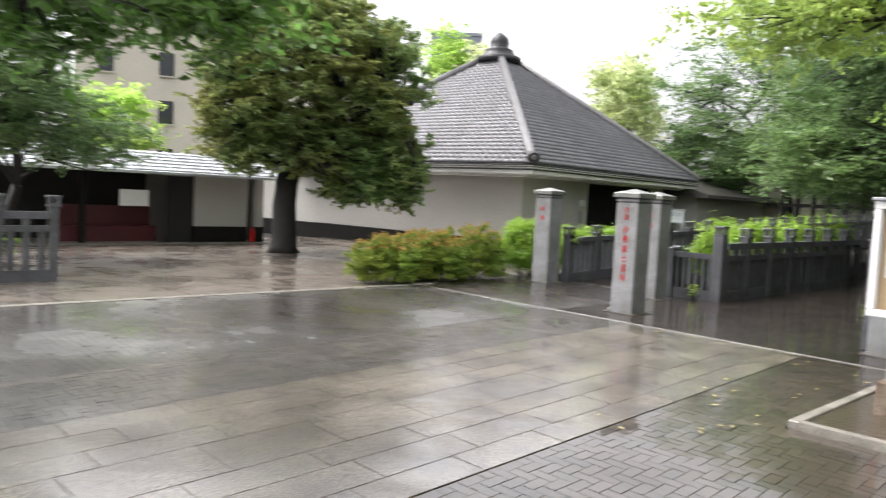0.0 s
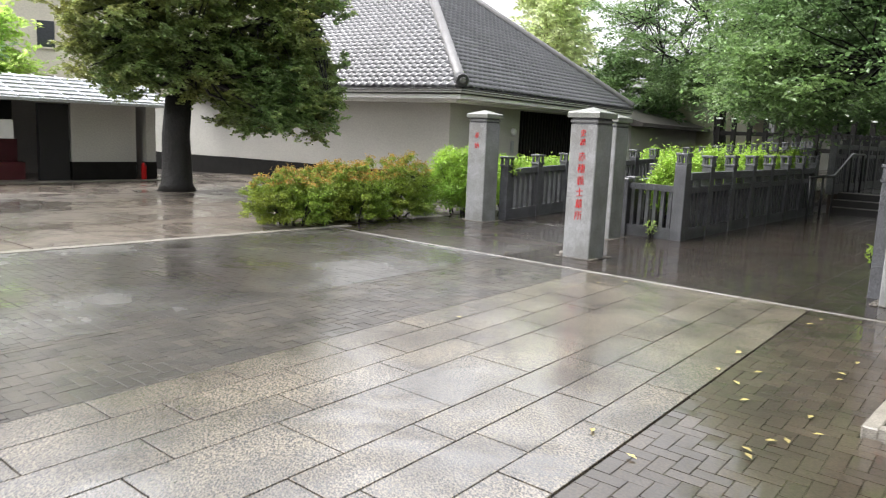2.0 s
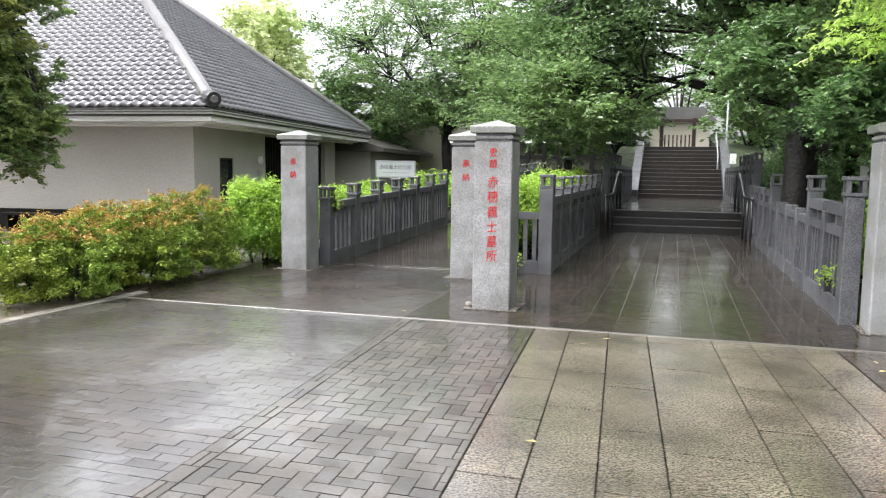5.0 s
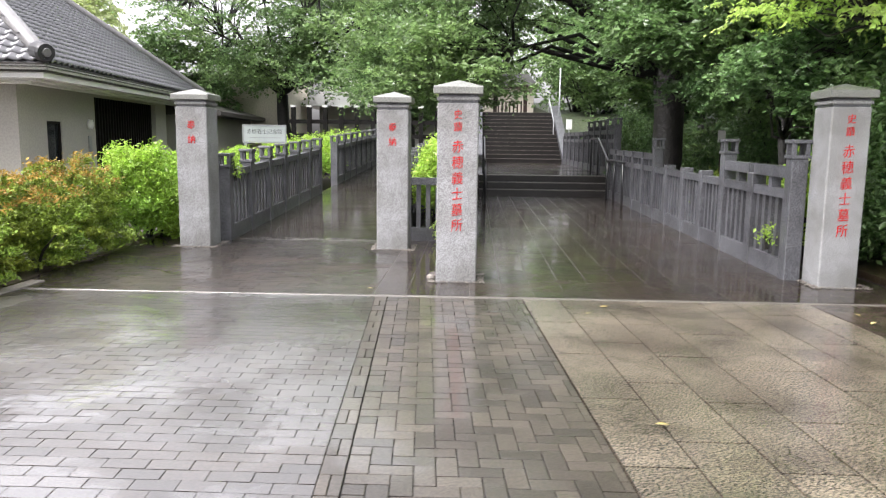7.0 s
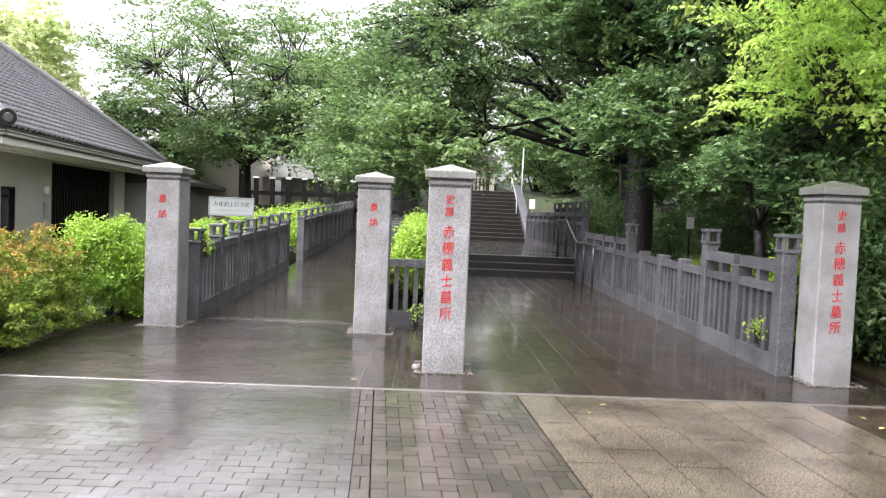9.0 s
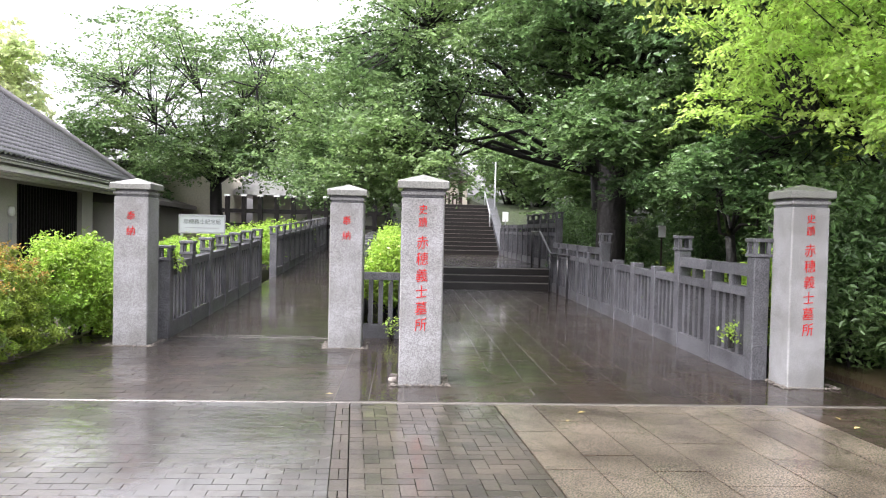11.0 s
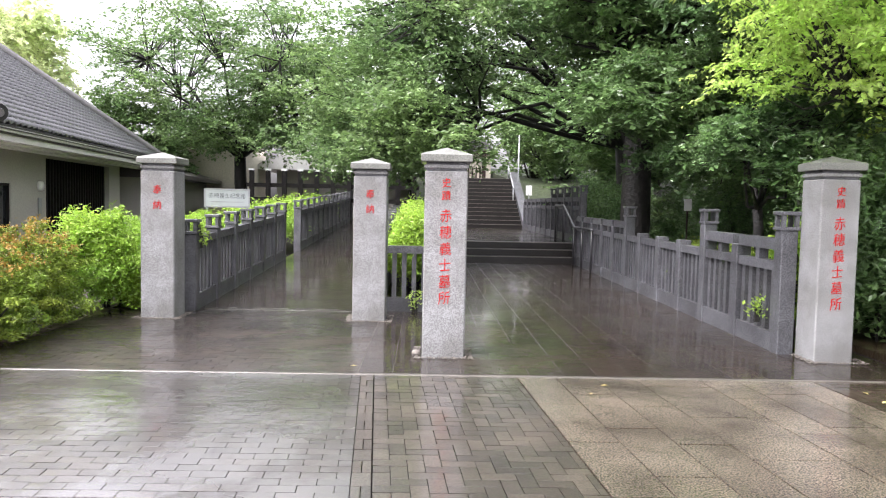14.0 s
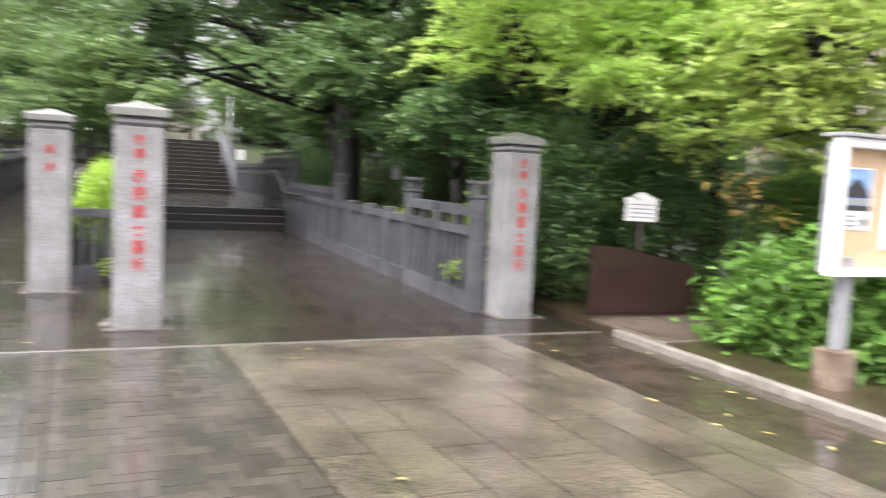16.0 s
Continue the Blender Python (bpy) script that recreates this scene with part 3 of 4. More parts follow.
for hx in (-2.2, -5.18):
    rail("handrail", [(hx, 19.6, 0.98), (hx, 21.6, 0.98), (hx, 23.1, 1.5), (hx, 24.4, 1.5)], 0.028, "dark metal handrail beside stone steps",
         [((hx, 19.7, 0.98), 0.03), ((hx, 20.7, 0.98), 0.03), ((hx, 21.65, 1.0), 0.04), ((hx, 23.1, 1.5), 0.53), ((hx, 24.3, 1.5), 0.53)])
rail("handrail", [(-2.1, 35.6, 2.2), (-2.1, 38.0, 3.3)], 0.028, "pale painted handrail beside upper stairs", [((-2.1, 35.7, 2.25), 1.5), ((-2.1, 37.9, 3.25), 2.6)])
pole = tagged(part("pale_pole", tube([Vector((-1.72, 37.2, 1.0)), Vector((-1.72, 37.2, 4.6))], [0.036, 0.032], 10), M_STEEL, smooth=True), "slim pale grey pole beside the stairs", "pole")
mini = thing("small_white_sign", (-1.62, 34.3, 0.9), "small white sign on a post beside the stairs", "sign")
part("post", tube([Vector((0, 0, -0.5)), Vector((0, 0, 1.1))], [0.025, 0.025], 6), M_STEEL, mini)
part("plate", box(-0.12, 0.12, -0.02, 0.02, 1.0, 1.4, 0.004), M_WHITE, mini)
for wx in (-5.28, -1.78):
    tagged(part("wing_wall", slant(0, 4.9, -0.17, 0.17, 0.0, 0.85, 1.9, 3.0), M_GRAND), "granite wall beside the stairs", "wall", kind="structure").matrix_world = pose(wx, 33.45, 0, 0, 0, 90)

# ---- memorial hall ----
HALL = pose(-14.13, 18.27, 0, 0, 0, 6)
EAVE, DEEP, RISE = 2.62, 6.4, 5.0
hall = new("hall")
hall.matrix_world = HALL
tagged(hall, "cream plastered hall with grey tiled pyramid roof", "building")
IN = 1.05
D2 = 2 * DEEP
part("wall", box(-D2 - 9, -D2 + IN, IN + 0.1, IN + 0.3, 0.33, EAVE - 0.15), M_WALL, hall)
part("dado", box(-D2 - 9, -D2 + IN, IN + 0.05, IN + 0.3, -0.4, 0.31), M_DADO, hall, "black boarded base of the wall")
part("coping", box(-D2 - 9, -D2 + 0.1, IN - 0.1, IN + 0.5, EAVE - 0.15, EAVE - 0.05, 0.01), M_GUTT, hall)
# front wall and side wall with door and window openings
part("wall", box(-D2 + IN, -IN, IN, IN + 0.2, 0.35, EAVE), M_WALL, hall)
part("dado", box(-D2 + IN, -IN, IN - 0.05, IN + 0.2, -0.4, 0.33), M_DADO, hall, "black boarded base of the wall")
part("wall", box(-D2 + IN, -IN, D2 - IN - 0.2, D2 - IN, -0.3, EAVE), M_WALL, hall)
part("wall", box(-D2 + IN, -D2 + IN + 0.2, IN + 0.2, D2 - IN - 0.2, -0.3, EAVE), M_WALL, hall)


def side_wall(openings):
    y = IN + 0.2
    for a, b, z0, z1 in openings:
        part("wall", box(-IN - 0.2, -IN, y, a, -0.3, EAVE), M_WALL, hall)
        if z0 > 0.05:
            part("wall", box(-IN - 0.2, -IN, a, b, -0.3, z0), M_WALL, hall)
        part("wall", box(-IN - 0.2, -IN, a, b, z1, EAVE), M_WALL, hall)
        y = b
    part("wall", box(-IN - 0.2, -IN, y, D2 - IN - 0.2, -0.3, EAVE), M_WALL, hall)


WIN, DOOR = (2.4, 3.2, 0.3, 1.75), (5.3, 10.6, 0.0, 2.46)
side_wall((WIN, DOOR))
win = part("window", box(-IN - 0.12, -IN - 0.09, WIN[0], WIN[1], WIN[2], WIN[3]), M_PANE, hall)
for a, b, c, d in ((WIN[0], WIN[1], WIN[2], WIN[2] + 0.06), (WIN[0], WIN[1], WIN[3] - 0.06, WIN[3]), (WIN[0], WIN[0] + 0.05, WIN[2] + 0.06, WIN[3] - 0.06), (WIN[1] - 0.05, WIN[1], WIN[2] + 0.06, WIN[3] - 0.06)):
    part("frame", box(-IN - 0.1, -IN - 0.03, a, b, c, d), M_DADO, win)
# flat black panel, the entrance's shade put into its colour
door = part("door", box(-IN - 0.19, -IN - 0.15, DOOR[0], DOOR[1], -0.05, DOOR[3]), M_DARK, hall, "near-black panel standing for the shaded entrance")
for k in range(24):
    u = DOOR[0] + 0.1 + k * 0.213
    part("slat", box(-IN - 0.15, -IN - 0.1, u, u + 0.07, 0.0, DOOR[3]), M_DADO, door)
wl_ = part("wall_lamp", tube([Vector((-IN, 4.85, 1.72)), Vector((-IN + 0.09, 4.85, 1.72))], [0.13, 0.12], 14), M_WHITE, hall, "round white wall lamp", True)
plate = part("name_plate", box(-IN, -IN + 0.03, 4.75, 4.95, 1.0, 1.42, 0.005), M_STEEL, hall, "grey name plate")
part("ceiling", box(-D2 + 0.1, -0.1, 0.1, D2 - 0.1, EAVE + 0.002, EAVE + 0.06), M_FASC, hall)
for (a, b, c, d) in ((-D2, 0, 0, 0.1), (-0.1, 0, 0.1, D2), (-D2, -0.1, D2 - 0.1, D2), (-D2, -D2 + 0.1, 0.1, D2 - 0.1)):
    part("fascia", box(a, b, c, d, EAVE - 0.06, EAVE + 0.06), M_FASC, hall)
for (a, b, c, d) in ((-D2 - 0.05, 0.05, -0.05, 0.06), (-0.06, 0.05, 0.06, D2)):
    part("gutter", box(a, b, c, d, EAVE + 0.065, EAVE + 0.1), M_GUTT, hall)
    part("eave_board", box(a - 0.02, b + (0.03 if a < -1 else 0.04), c - 0.04, d, EAVE + 0.105, EAVE + 0.2), M_FASC, hall)
    part("drip_board", box(a - 0.06, b + 0.07, c - 0.08, d, EAVE + 0.15, EAVE + 0.172), M_GUTT, hall)
    part("tile_batten", box(a - 0.02, b + 0.05, c - 0.06, d, EAVE + 0.203, EAVE + 0.235), M_GUTT, hall)
for inset, drop in ((0.12, 0.05), (0.28, 0.1), (0.46, 0.15)):
    part("eave_step", box(-D2, -inset, inset, inset + 0.16, EAVE - drop, EAVE, 0.004), M_FASC, hall)
    part("eave_step", box(-inset - 0.16, -inset, inset + 0.162, D2, EAVE - drop, EAVE, 0.004), M_FASC, hall)
RB = EAVE + 0.235
bm = bmesh.new()
q = [bm.verts.new(p) for p in ((0.1, -0.1, RB), (0.1, D2 + 0.1, RB), (-D2 - 0.1, D2 + 0.1, RB), (-D2 - 0.1, -0.1, RB))]
ap = bm.verts.new((-DEEP, DEEP, RB + RISE))
for i in range(4):
    bm.faces.new((q[i], q[(i + 1) % 4], ap))
part("roof", bm, M_TILE, hall)


def hip(a, b):
    d = (Vector(b) - Vector(a)).normalized()
    part("hip_ridge", tube([Vector(a), Vector(a) + d * 0.1, Vector(b)], [0.15, 0.16, 0.16], 8), M_RIDGE, hall, smooth=True)


apex = (-DEEP, DEEP, RB + RISE + 0.1)
for c in ((0.02, -0.02), (0.02, D2 + 0.02), (-D2 - 0.02, -0.02)):
    hip((c[0], c[1], RB + 0.16), apex)
tail = part("ridge_end", tube([Vector((-0.15, 0.15, RB + 0.26)), Vector((0.1, -0.1, RB + 0.2)), Vector((0.16, -0.16, RB + 0.19))], [0.19, 0.2, 0.17], 14), M_ONI, hall, "dark ornamental end tile")
part("boss", tube([Vector((0.15, -0.15, RB + 0.19)), Vector((0.19, -0.19, RB + 0.185))], [0.1, 0.08], 12), M_RIDGE, tail)
part("finial", lathe([(0.95, 0), (0.95, 0.18), (0.75, 0.22), (0.6, 0.45), (0.62, 0.5), (0.5, 0.55), (0.38, 0.62), (0.42, 0.8), (0.36, 1.0), (0.2, 1.15), (0.05, 1.25)], 12, None, (-DEEP, DEEP, RB + RISE - 0.35)), M_ONI, hall, "dark tiled finial on the roof's peak", True)


def tile_mesh(w=0.275, l=0.27):
    """A pantile: a wave across, its lower edge lifted with a lip."""
    n = 6
    v, f = [], []
    for k in range(n + 1):
        x = w * (k / n - 0.5)
        z = 0.03 * math.cos(2 * math.pi * k / n)
        v += [(x, 0.0, z + 0.035), (x, l, z), (x, 0.0, z - 0.005)]
    for k in range(n):
        a, b = 3 * k, 3 * k + 3
        f += [(a, b, b + 1, a + 1), (a + 2, b + 2, b, a)]
    return np.array(v), np.array(f)


def tiled(limit=150):
    v, f = tile_mesh()
    me = bpy.data.meshes.new("tile")
    me.from_pydata([tuple(p) for p in v], [], [tuple(int(i) for i in q) for q in f])
    me.materials.append(M_TILE)
    me.polygons.foreach_set("use_smooth", [True] * len(me.polygons))
    slope = math.atan2(RISE, DEEP)
    run = 0.235 * math.cos(slope)
    for side in (0, 1):
        turn = pose(0, 0, 0, 0, 0, 0 if side == 0 else 90)
        places = []
        for j in range(int(DEEP / run)):
            d = -0.1 + j * run
            a = -D2 - 0.05
            while a < 0.05:
                if d < min(-a, D2 + a) - 0.02:
                    places.append((a, d))
                a += 0.275
        places.sort(key=lambda p: p[0] ** 2 + p[1] ** 2 if side == 0 else (p[0] + D2) ** 2 + p[1] ** 2)
        V, F = [], []
        for n, (a, d) in enumerate(places):
            at = (a, d, RB + 0.05 + (d + 0.1) * RISE / (DEEP + 0.1)) if side == 0 else (-d, a + D2, RB + 0.05 + (d + 0.1) * RISE / (DEEP + 0.1))
            m = Matrix.Translation(at) @ turn @ Matrix.Rotation(slope, 4, "X")
            if n < limit:
                o = new("tile", me)
                o.parent = hall
                o.matrix_local = m
            else:
                r = np.array(m.to_3x3())
                F += (f + sum(len(q) for q in V)).tolist()
                V.append(v @ r.T + np.array(at))
        tagged(arr("tile_field", np.concatenate(V), F, M_TILE, hall, True), kind="stuff")


tiled()

# lower annex behind the hall
annex = thing("annex", (-15.6, 31.0, 0), "low dark-roofed annex behind the hall", "building", rz=6)
part("wall", box(-5, 0.2, 0, 9, -0.2, 2.2), M_WALL, annex)
part("roof", prism([(-5.6, 2.2), (0.9, 2.2), (0.9, 2.35), (-2.4, 3.3), (-5.6, 2.35)], -0.6, 9.5), M_GUTT, annex)

bench = thing("bench", (-19.3, 18.4, -0.16), "low dark wooden bench against the hall's wall", "bench", rz=6)
part("seat", box(-1.1, 1.1, -0.2, 0.2, 0.36, 0.42, 0.005), M_DADO, bench)
for sx in (-0.9, 0.9):
    part("leg", box(sx - 0.05, sx + 0.05, -0.18, 0.18, 0, 0.36), M_DADO, bench)

# ---- open shelter at the courtyard ----
sx0, sy0 = -22.4, 7.0
shelter = thing("shelter", (sx0, sy0, -0.22), "white-walled rest shelter with silver sheet roof", "shelter")
part("back_wall", box(-3.2, -3.0, -7, 6.7, 0, 2.4), M_WALL, shelter)
part("front_wall", box(-0.12, 0.0, 4.15, 6.05, 0.55, 2.2), M_WALL, shelter)
part("dado", box(-0.14, 0.03, 4.15, 6.05, 0, 0.55), M_DADO, shelter, "black boarded base")
part("corner_post", box(-0.2, 0.05, 6.35, 6.65, 0.55, 2.2), M_WALL, shelter)
part("corner_base", box(-0.2, 0.07, 6.33, 6.67, 0, 0.55), M_DADO, shelter, "black boarded base")
part("end_wall", box(-3.0, -0.2, 6.45, 6.65, 0, 2.3), M_WALL, shelter)
# dark panel painted as the shade of the opening
part("opening_shade", box(-0.2, -0.02, 3.3, 4.1, 0, 2.15), M_DARK, shelter)
for y in (-6.5, -3.2, 0.6):
    part("post", box(-0.14, 0.02, y, y + 0.16, 0, 2.2), M_DADO, shelter)
part("lintel", box(-0.14, 0.0, -7, 6.65, 2.2, 2.35), M_DADO, shelter)
# added dark sheet in place of the shelter's inner shade
part("inner_shade_sheet", box(-2.0, -1.9, -7, 3.3, 0, 2.2), M_DARK, shelter)
bm = prism([(0.75, 2.18), (0.75, 2.26), (-1.6, 2.95), (-3.6, 2.75), (-3.6, 2.68), (-1.6, 2.87)], -7.5, 7.1)
roofp = part("roof", bm, M_METAL, shelter, "silver standing-seam sheet roof")
for k in range(24):
    y = -7.4 + 0.62 * k
    part("seam", prism([(0.77, 2.26), (0.77, 2.3), (-1.6, 2.99), (-1.6, 2.95)], y, y + 0.03), M_METAL, roofp)
for k in range(6):
    x = 0.62 - 0.38 * k
    z = 2.26 + (0.75 - x) * 0.2936
    part("course", prism([(x + 0.03, z - 0.012), (x + 0.03, z + 0.03), (x - 0.05, z + 0.035), (x - 0.05, z)], -7.5, 7.1), M_METAL, roofp)
part("plinth", box(-3.2, 0.45, -7, 6.8, -0.1, 0.03), M_KERB, shelter)
inner = thing("maroon_bench", (-23.2, 9.2, -0.19), "maroon covered bench inside the shelter", "bench")
part("seat", box(-0.3, 0.3, -2.2, 0.9, 0.4, 0.48, 0.01), M_MAROON, inner)
part("front", box(0.22, 0.28, -2.2, 0.9, 0, 0.4), M_MAROON, inner)
part("back", box(-0.3, -0.24, -2.2, 0.9, 0.48, 1.1), M_MAROON, inner)
nb = thing("hanging_sign", (-22.3, 9.5, 0.95), "pale notice panel hung under the shelter's eave", "sign")
part("panel", box(0, 0.03, -0.8, 0.1, 0.0, 0.5, 0.004), M_WHITE, nb)
lamp = thing("extinguisher", (-22.25, 13.2, -0.19), "red fire extinguisher standing by the shelter", "extinguisher")
part("body", lathe([(0.07, 0), (0.075, 0.03), (0.075, 0.42), (0.05, 0.48), (0.02, 0.5)], 12), M_RED, lamp, "", True)
part("nozzle", tube([Vector((0, 0, 0.5)), Vector((0.06, 0, 0.54)), Vector((0.09, 0, 0.4))], [0.012] * 3, 6), M_IRON, lamp)

# ---- notice board ----
board = thing("notice_board", (-0.65, 7.5, 0.04), "framed cork notice board on a post with posters", "notice board", rz=0)
part("footing", box(-0.205, 0.0, -0.1, 0.12, -0.05, 0.3, 0.012), M_CONC, board, "stained concrete footing")
part("post", box(-0.148, -0.058, -0.045, 0.045, 0.3, 1.0, 0.005), M_STEEL, board)
case = part("case", box(-0.32, 1.2, 0.0, 0.06, 0.88, 1.84, 0.004), M_STEEL, board)
for a, b, c, d in ((-0.34, 1.22, 0.86, 0.92), (-0.34, 1.22, 1.8, 1.87), (-0.34, -0.28, 0.92, 1.8), (1.16, 1.22, 0.92, 1.8)):
    part("frame", box(a, b, -0.1, 0.0, c, d, 0.006), M_WHITE, board)
part("cork", box(-0.28, 1.16, -0.008, -0.002, 0.92, 1.8), M_CORK, board)
part("hood", box(-0.36, 1.24, -0.13, 0.08, 1.872, 1.9, 0.005), M_STEEL, board)
post1 = part("poster", box(-0.24, 0.09, -0.014, -0.01, 1.2, 1.66), M_PAPER, board, "poster with a blue photograph")
part("picture", box(-0.225, 0.075, -0.018, -0.015, 1.36, 1.65), M_BLUE, post1)
part("roof_in_picture", prism([(-0.22, 1.44), (0.07, 1.44), (0.04, 1.5), (-0.05, 1.57), (-0.1, 1.57), (-0.19, 1.5)], -0.0205, -0.019), M_BLACKP, post1)
part("ground_in_picture", box(-0.22, 0.07, -0.0205, -0.019, 1.385, 1.43), M_STEEL, post1)
part("caption", box(-0.225, 0.075, -0.021, -0.019, 1.345, 1.38), M_BLACKP, post1)
part("emblem", lathe([(0.035, 0), (0.035, 0.003)], 14), M_BLACKP, post1).matrix_local = pose(0.03, -0.015, 1.26, 90, 0, 0)
for k in range(3):
    part("line_of_print", box(-0.21, -0.03, -0.0165, -0.015, 1.225 + 0.035 * k, 1.24 + 0.035 * k), M_STEEL, post1)
part("paper", box(0.24, 0.62, -0.014, -0.01, 1.06, 1.64), M_PAPER, board)
part("paper", box(0.68, 1.05, -0.014, -0.01, 1.1, 1.6), M_PAPER, board)

# ---- hall's name board ----
sg = thing("name_board", (-9.94, 19.3, 0.2), "white name board on posts behind a hedge", "sign", rz=15)
part("panel", box(-0.43, 0.43, -0.02, 0.02, 1.14, 1.47, 0.005), M_SIGN, sg)
for a, b, c, d in ((-0.46, 0.46, 1.47, 1.5), (-0.46, 0.46, 1.11, 1.14), (-0.46, -0.43, 1.14, 1.47), (0.43, 0.46, 1.14, 1.47)):
    part("frame", box(a, b, -0.03, 0.03, c, d), M_STEEL, sg)
for x in (-0.4, 0.4):
    part("post", box(x - 0.025, x + 0.025, -0.02, 0.02, -0.3, 1.11), M_STEEL, sg)
words("lettering", "赤穂義士記念館", 0.118, M_BLACKP, sg, Matrix.Translation((0, -0.021, 1.345)), depth=0.002)
part("line_of_print", box(-0.33, 0.33, -0.024, -0.02, 1.215, 1.235), M_STEEL, sg)

# ---- bin enclosure and small signs under the trees ----
bins = thing("bin_enclosure", (-0.22, 10.55, 0.045), "low brown corrugated enclosure beside the bushes", "enclosure", rz=-4)
part("front_panel", prism([(-0.68, 0), (0.68, 0), (0.68, 0.56), (-0.3, 0.76), (-0.68, 0.78)], -0.03, 0.03), M_BROWN, bins)
for k in range(22):
    x = -0.66 + k * 0.062
    part("rib", box(x, x + 0.025, -0.042, -0.03, 0.02, 0.56), M_BROWN, bins)
part("end_panel", box(0.65, 0.7, 0.03, 0.9, 0, 0.56), M_BROWN, bins)
part("skid", box(-0.72, 0.72, -0.05, 0.06, -0.03, 0.0), M_DADO, bins)
slabt = tagged(part("stepping_slab", box(-1.05, 0.35, 9.1, 10.3, 0.0, 0.062, 0.01), M_COURT), "wet flat concrete slab before the enclosure", "slab", kind="structure")
plq = thing("white_plaque", (-0.08, 10.85, 0.045), "white roof-shaped plaque on a stake", "sign", rz=-30)
part("stake", box(-0.025, 0.025, 0.0, 0.04, 0, 1.1), M_BROWN, plq)
part("plate", prism([(-0.18, 1.05), (0.18, 1.05), (0.18, 1.3), (0.215, 1.3), (0, 1.4), (-0.215, 1.3), (-0.18, 1.3)], -0.02, 0.0), M_WHITE, plq)
for k in range(4):
    part("line_of_print", box(-0.13, 0.13, -0.024, -0.02, 1.09 + 0.05 * k, 1.105 + 0.05 * k), M_STEEL, plq)
for nm, (x, y, z) in (("white_tag", (0.7, 16.4, 1.75)), ("white_tag", (-0.2, 19.5, 1.65))):
    tg = thing(nm, (x, y, 0.04), "small white tag on a stake among the trees", "sign", "white tags")
    part("stake", box(-0.015, 0.015, 0, 0.03, 0, z), M_BROWN, tg)
    part("plate", box(-0.08, 0.08, -0.02, 0, z - 0.25, z, 0.004), M_WHITE, tg)

# ---- dark timber fence and pale building up the slope ----
tf = thing("timber_fence", (-12.7, 33.5, 0.75), "black timber fence with white-capped posts", "fence")
for k in range(11):
    x = k * 0.64
    p = part("post", box(x - 0.085, x + 0.085, -0.08, 0.08, -0.8, 1.9), M_DADO, tf)
    part("cap", box(x - 0.11, x + 0.11, -0.1, 0.1, 1.9, 1.97), M_WHITE, p)
for z in (0.7, 1.25):
    part("rail", box(-0.2, 6.6, -0.04, 0.04, z, z + 0.16), M_DADO, tf)
ph = thing("pale_house", (-9.8, 44, 0.5), "pale house with white roof beyond the trees", "building")
part("wall", box(-4, 3.5, 0, 5, -1, 2.6), M_WALL, ph)
part("roof", prism([(-5, 2.6), (4.5, 2.6), (4.2, 2.9), (1.5, 4.2), (-2, 4.2), (-4.7, 2.9)], -1, 6), M_WHITE, ph)
bh = thing("beige_house", (-15.5, 40, 0), "beige plastered house behind the trees", "building")
part("wall", box(-4, 0.9, 0, 5, -0.5, 4.2), M_BEIGE, bh)
part("roof", box(-4.3, 1.2, -0.3, 5.3, 4.2, 4.4), M_GUTT, bh)
th = thing("terrace_house", (-3.6, 50, 2.68), "pinkish house at the top of the stairs", "building")
part("wall", box(-1.7, 1.7, 0, 4, -0.2, 1.9), M_BEIGE, th)
part("roof", prism([(-2.1, 1.9), (2.1, 1.9), (1.3, 2.7), (-1.3, 2.7)], -0.4, 4.4), M_RIDGE, th)
fr = thing("timber_gate", (-3.7, 41.5, 2.675), "small brown timber gate at the head of the stairs", "gate")
for x in (-0.75, 0.75):
    part("post", box(x - 0.09, x + 0.09, -0.09, 0.09, 0, 1.5), M_BROWN, fr)
part("lintel", box(-0.95, 0.95, -0.07, 0.07, 1.3, 1.45), M_BROWN, fr)
for k in range(7):
    part("pale", box(-0.62 + 0.19 * k, -0.55 + 0.19 * k, -0.03, 0.03, 0.05, 0.7), M_BROWN, fr)

# ---- tall buildings in the distance ----


def block(name, x, y, w, d, h, m, label, rz, cols, rows, ww, wh):
    t = thing(name, (x, y, -0.4), label, "building", rz=rz)
    part("wall", box(-w / 2, w / 2, 0, d, 0, h), m, t)
    part("parapet", box(-w / 2 - 0.1, w / 2 + 0.1, -0.1, d + 0.1, h, h + 0.4), m, t)
    for i in range(cols):
        for j in range(rows):
            cx = -w / 2 + w * (i + 0.5) / cols
            cz = 2.0 + (h - 2.5) * (j + 0.5) / rows
            p = part("window", box(cx - ww / 2, cx + ww / 2, -0.05, 0.05, cz - wh / 2, cz + wh / 2), M_PANE, t)
            part("sill", box(cx - ww / 2 - 0.06, cx + ww / 2 + 0.06, -0.12, -0.05, cz - wh / 2 - 0.08, cz - wh / 2), m, p)
    return t


block("apartment_building", -40, 21, 16, 10, 16, M_BEIGE, "cream apartment building behind the shelter", 62, 5, 5, 0.8, 1.3)
block("tower", -69.8, 67.6, 6.5, 9, 22.5, M_GREYF, "grey tower behind the hall", 46, 4, 8, 0.9, 1.2)
block("house", 8.6, 13.2, 7, 5, 6.5, M_GREIGE, "beige house wall behind the garden trees", -48, 0, 0, 1.0, 1.1)

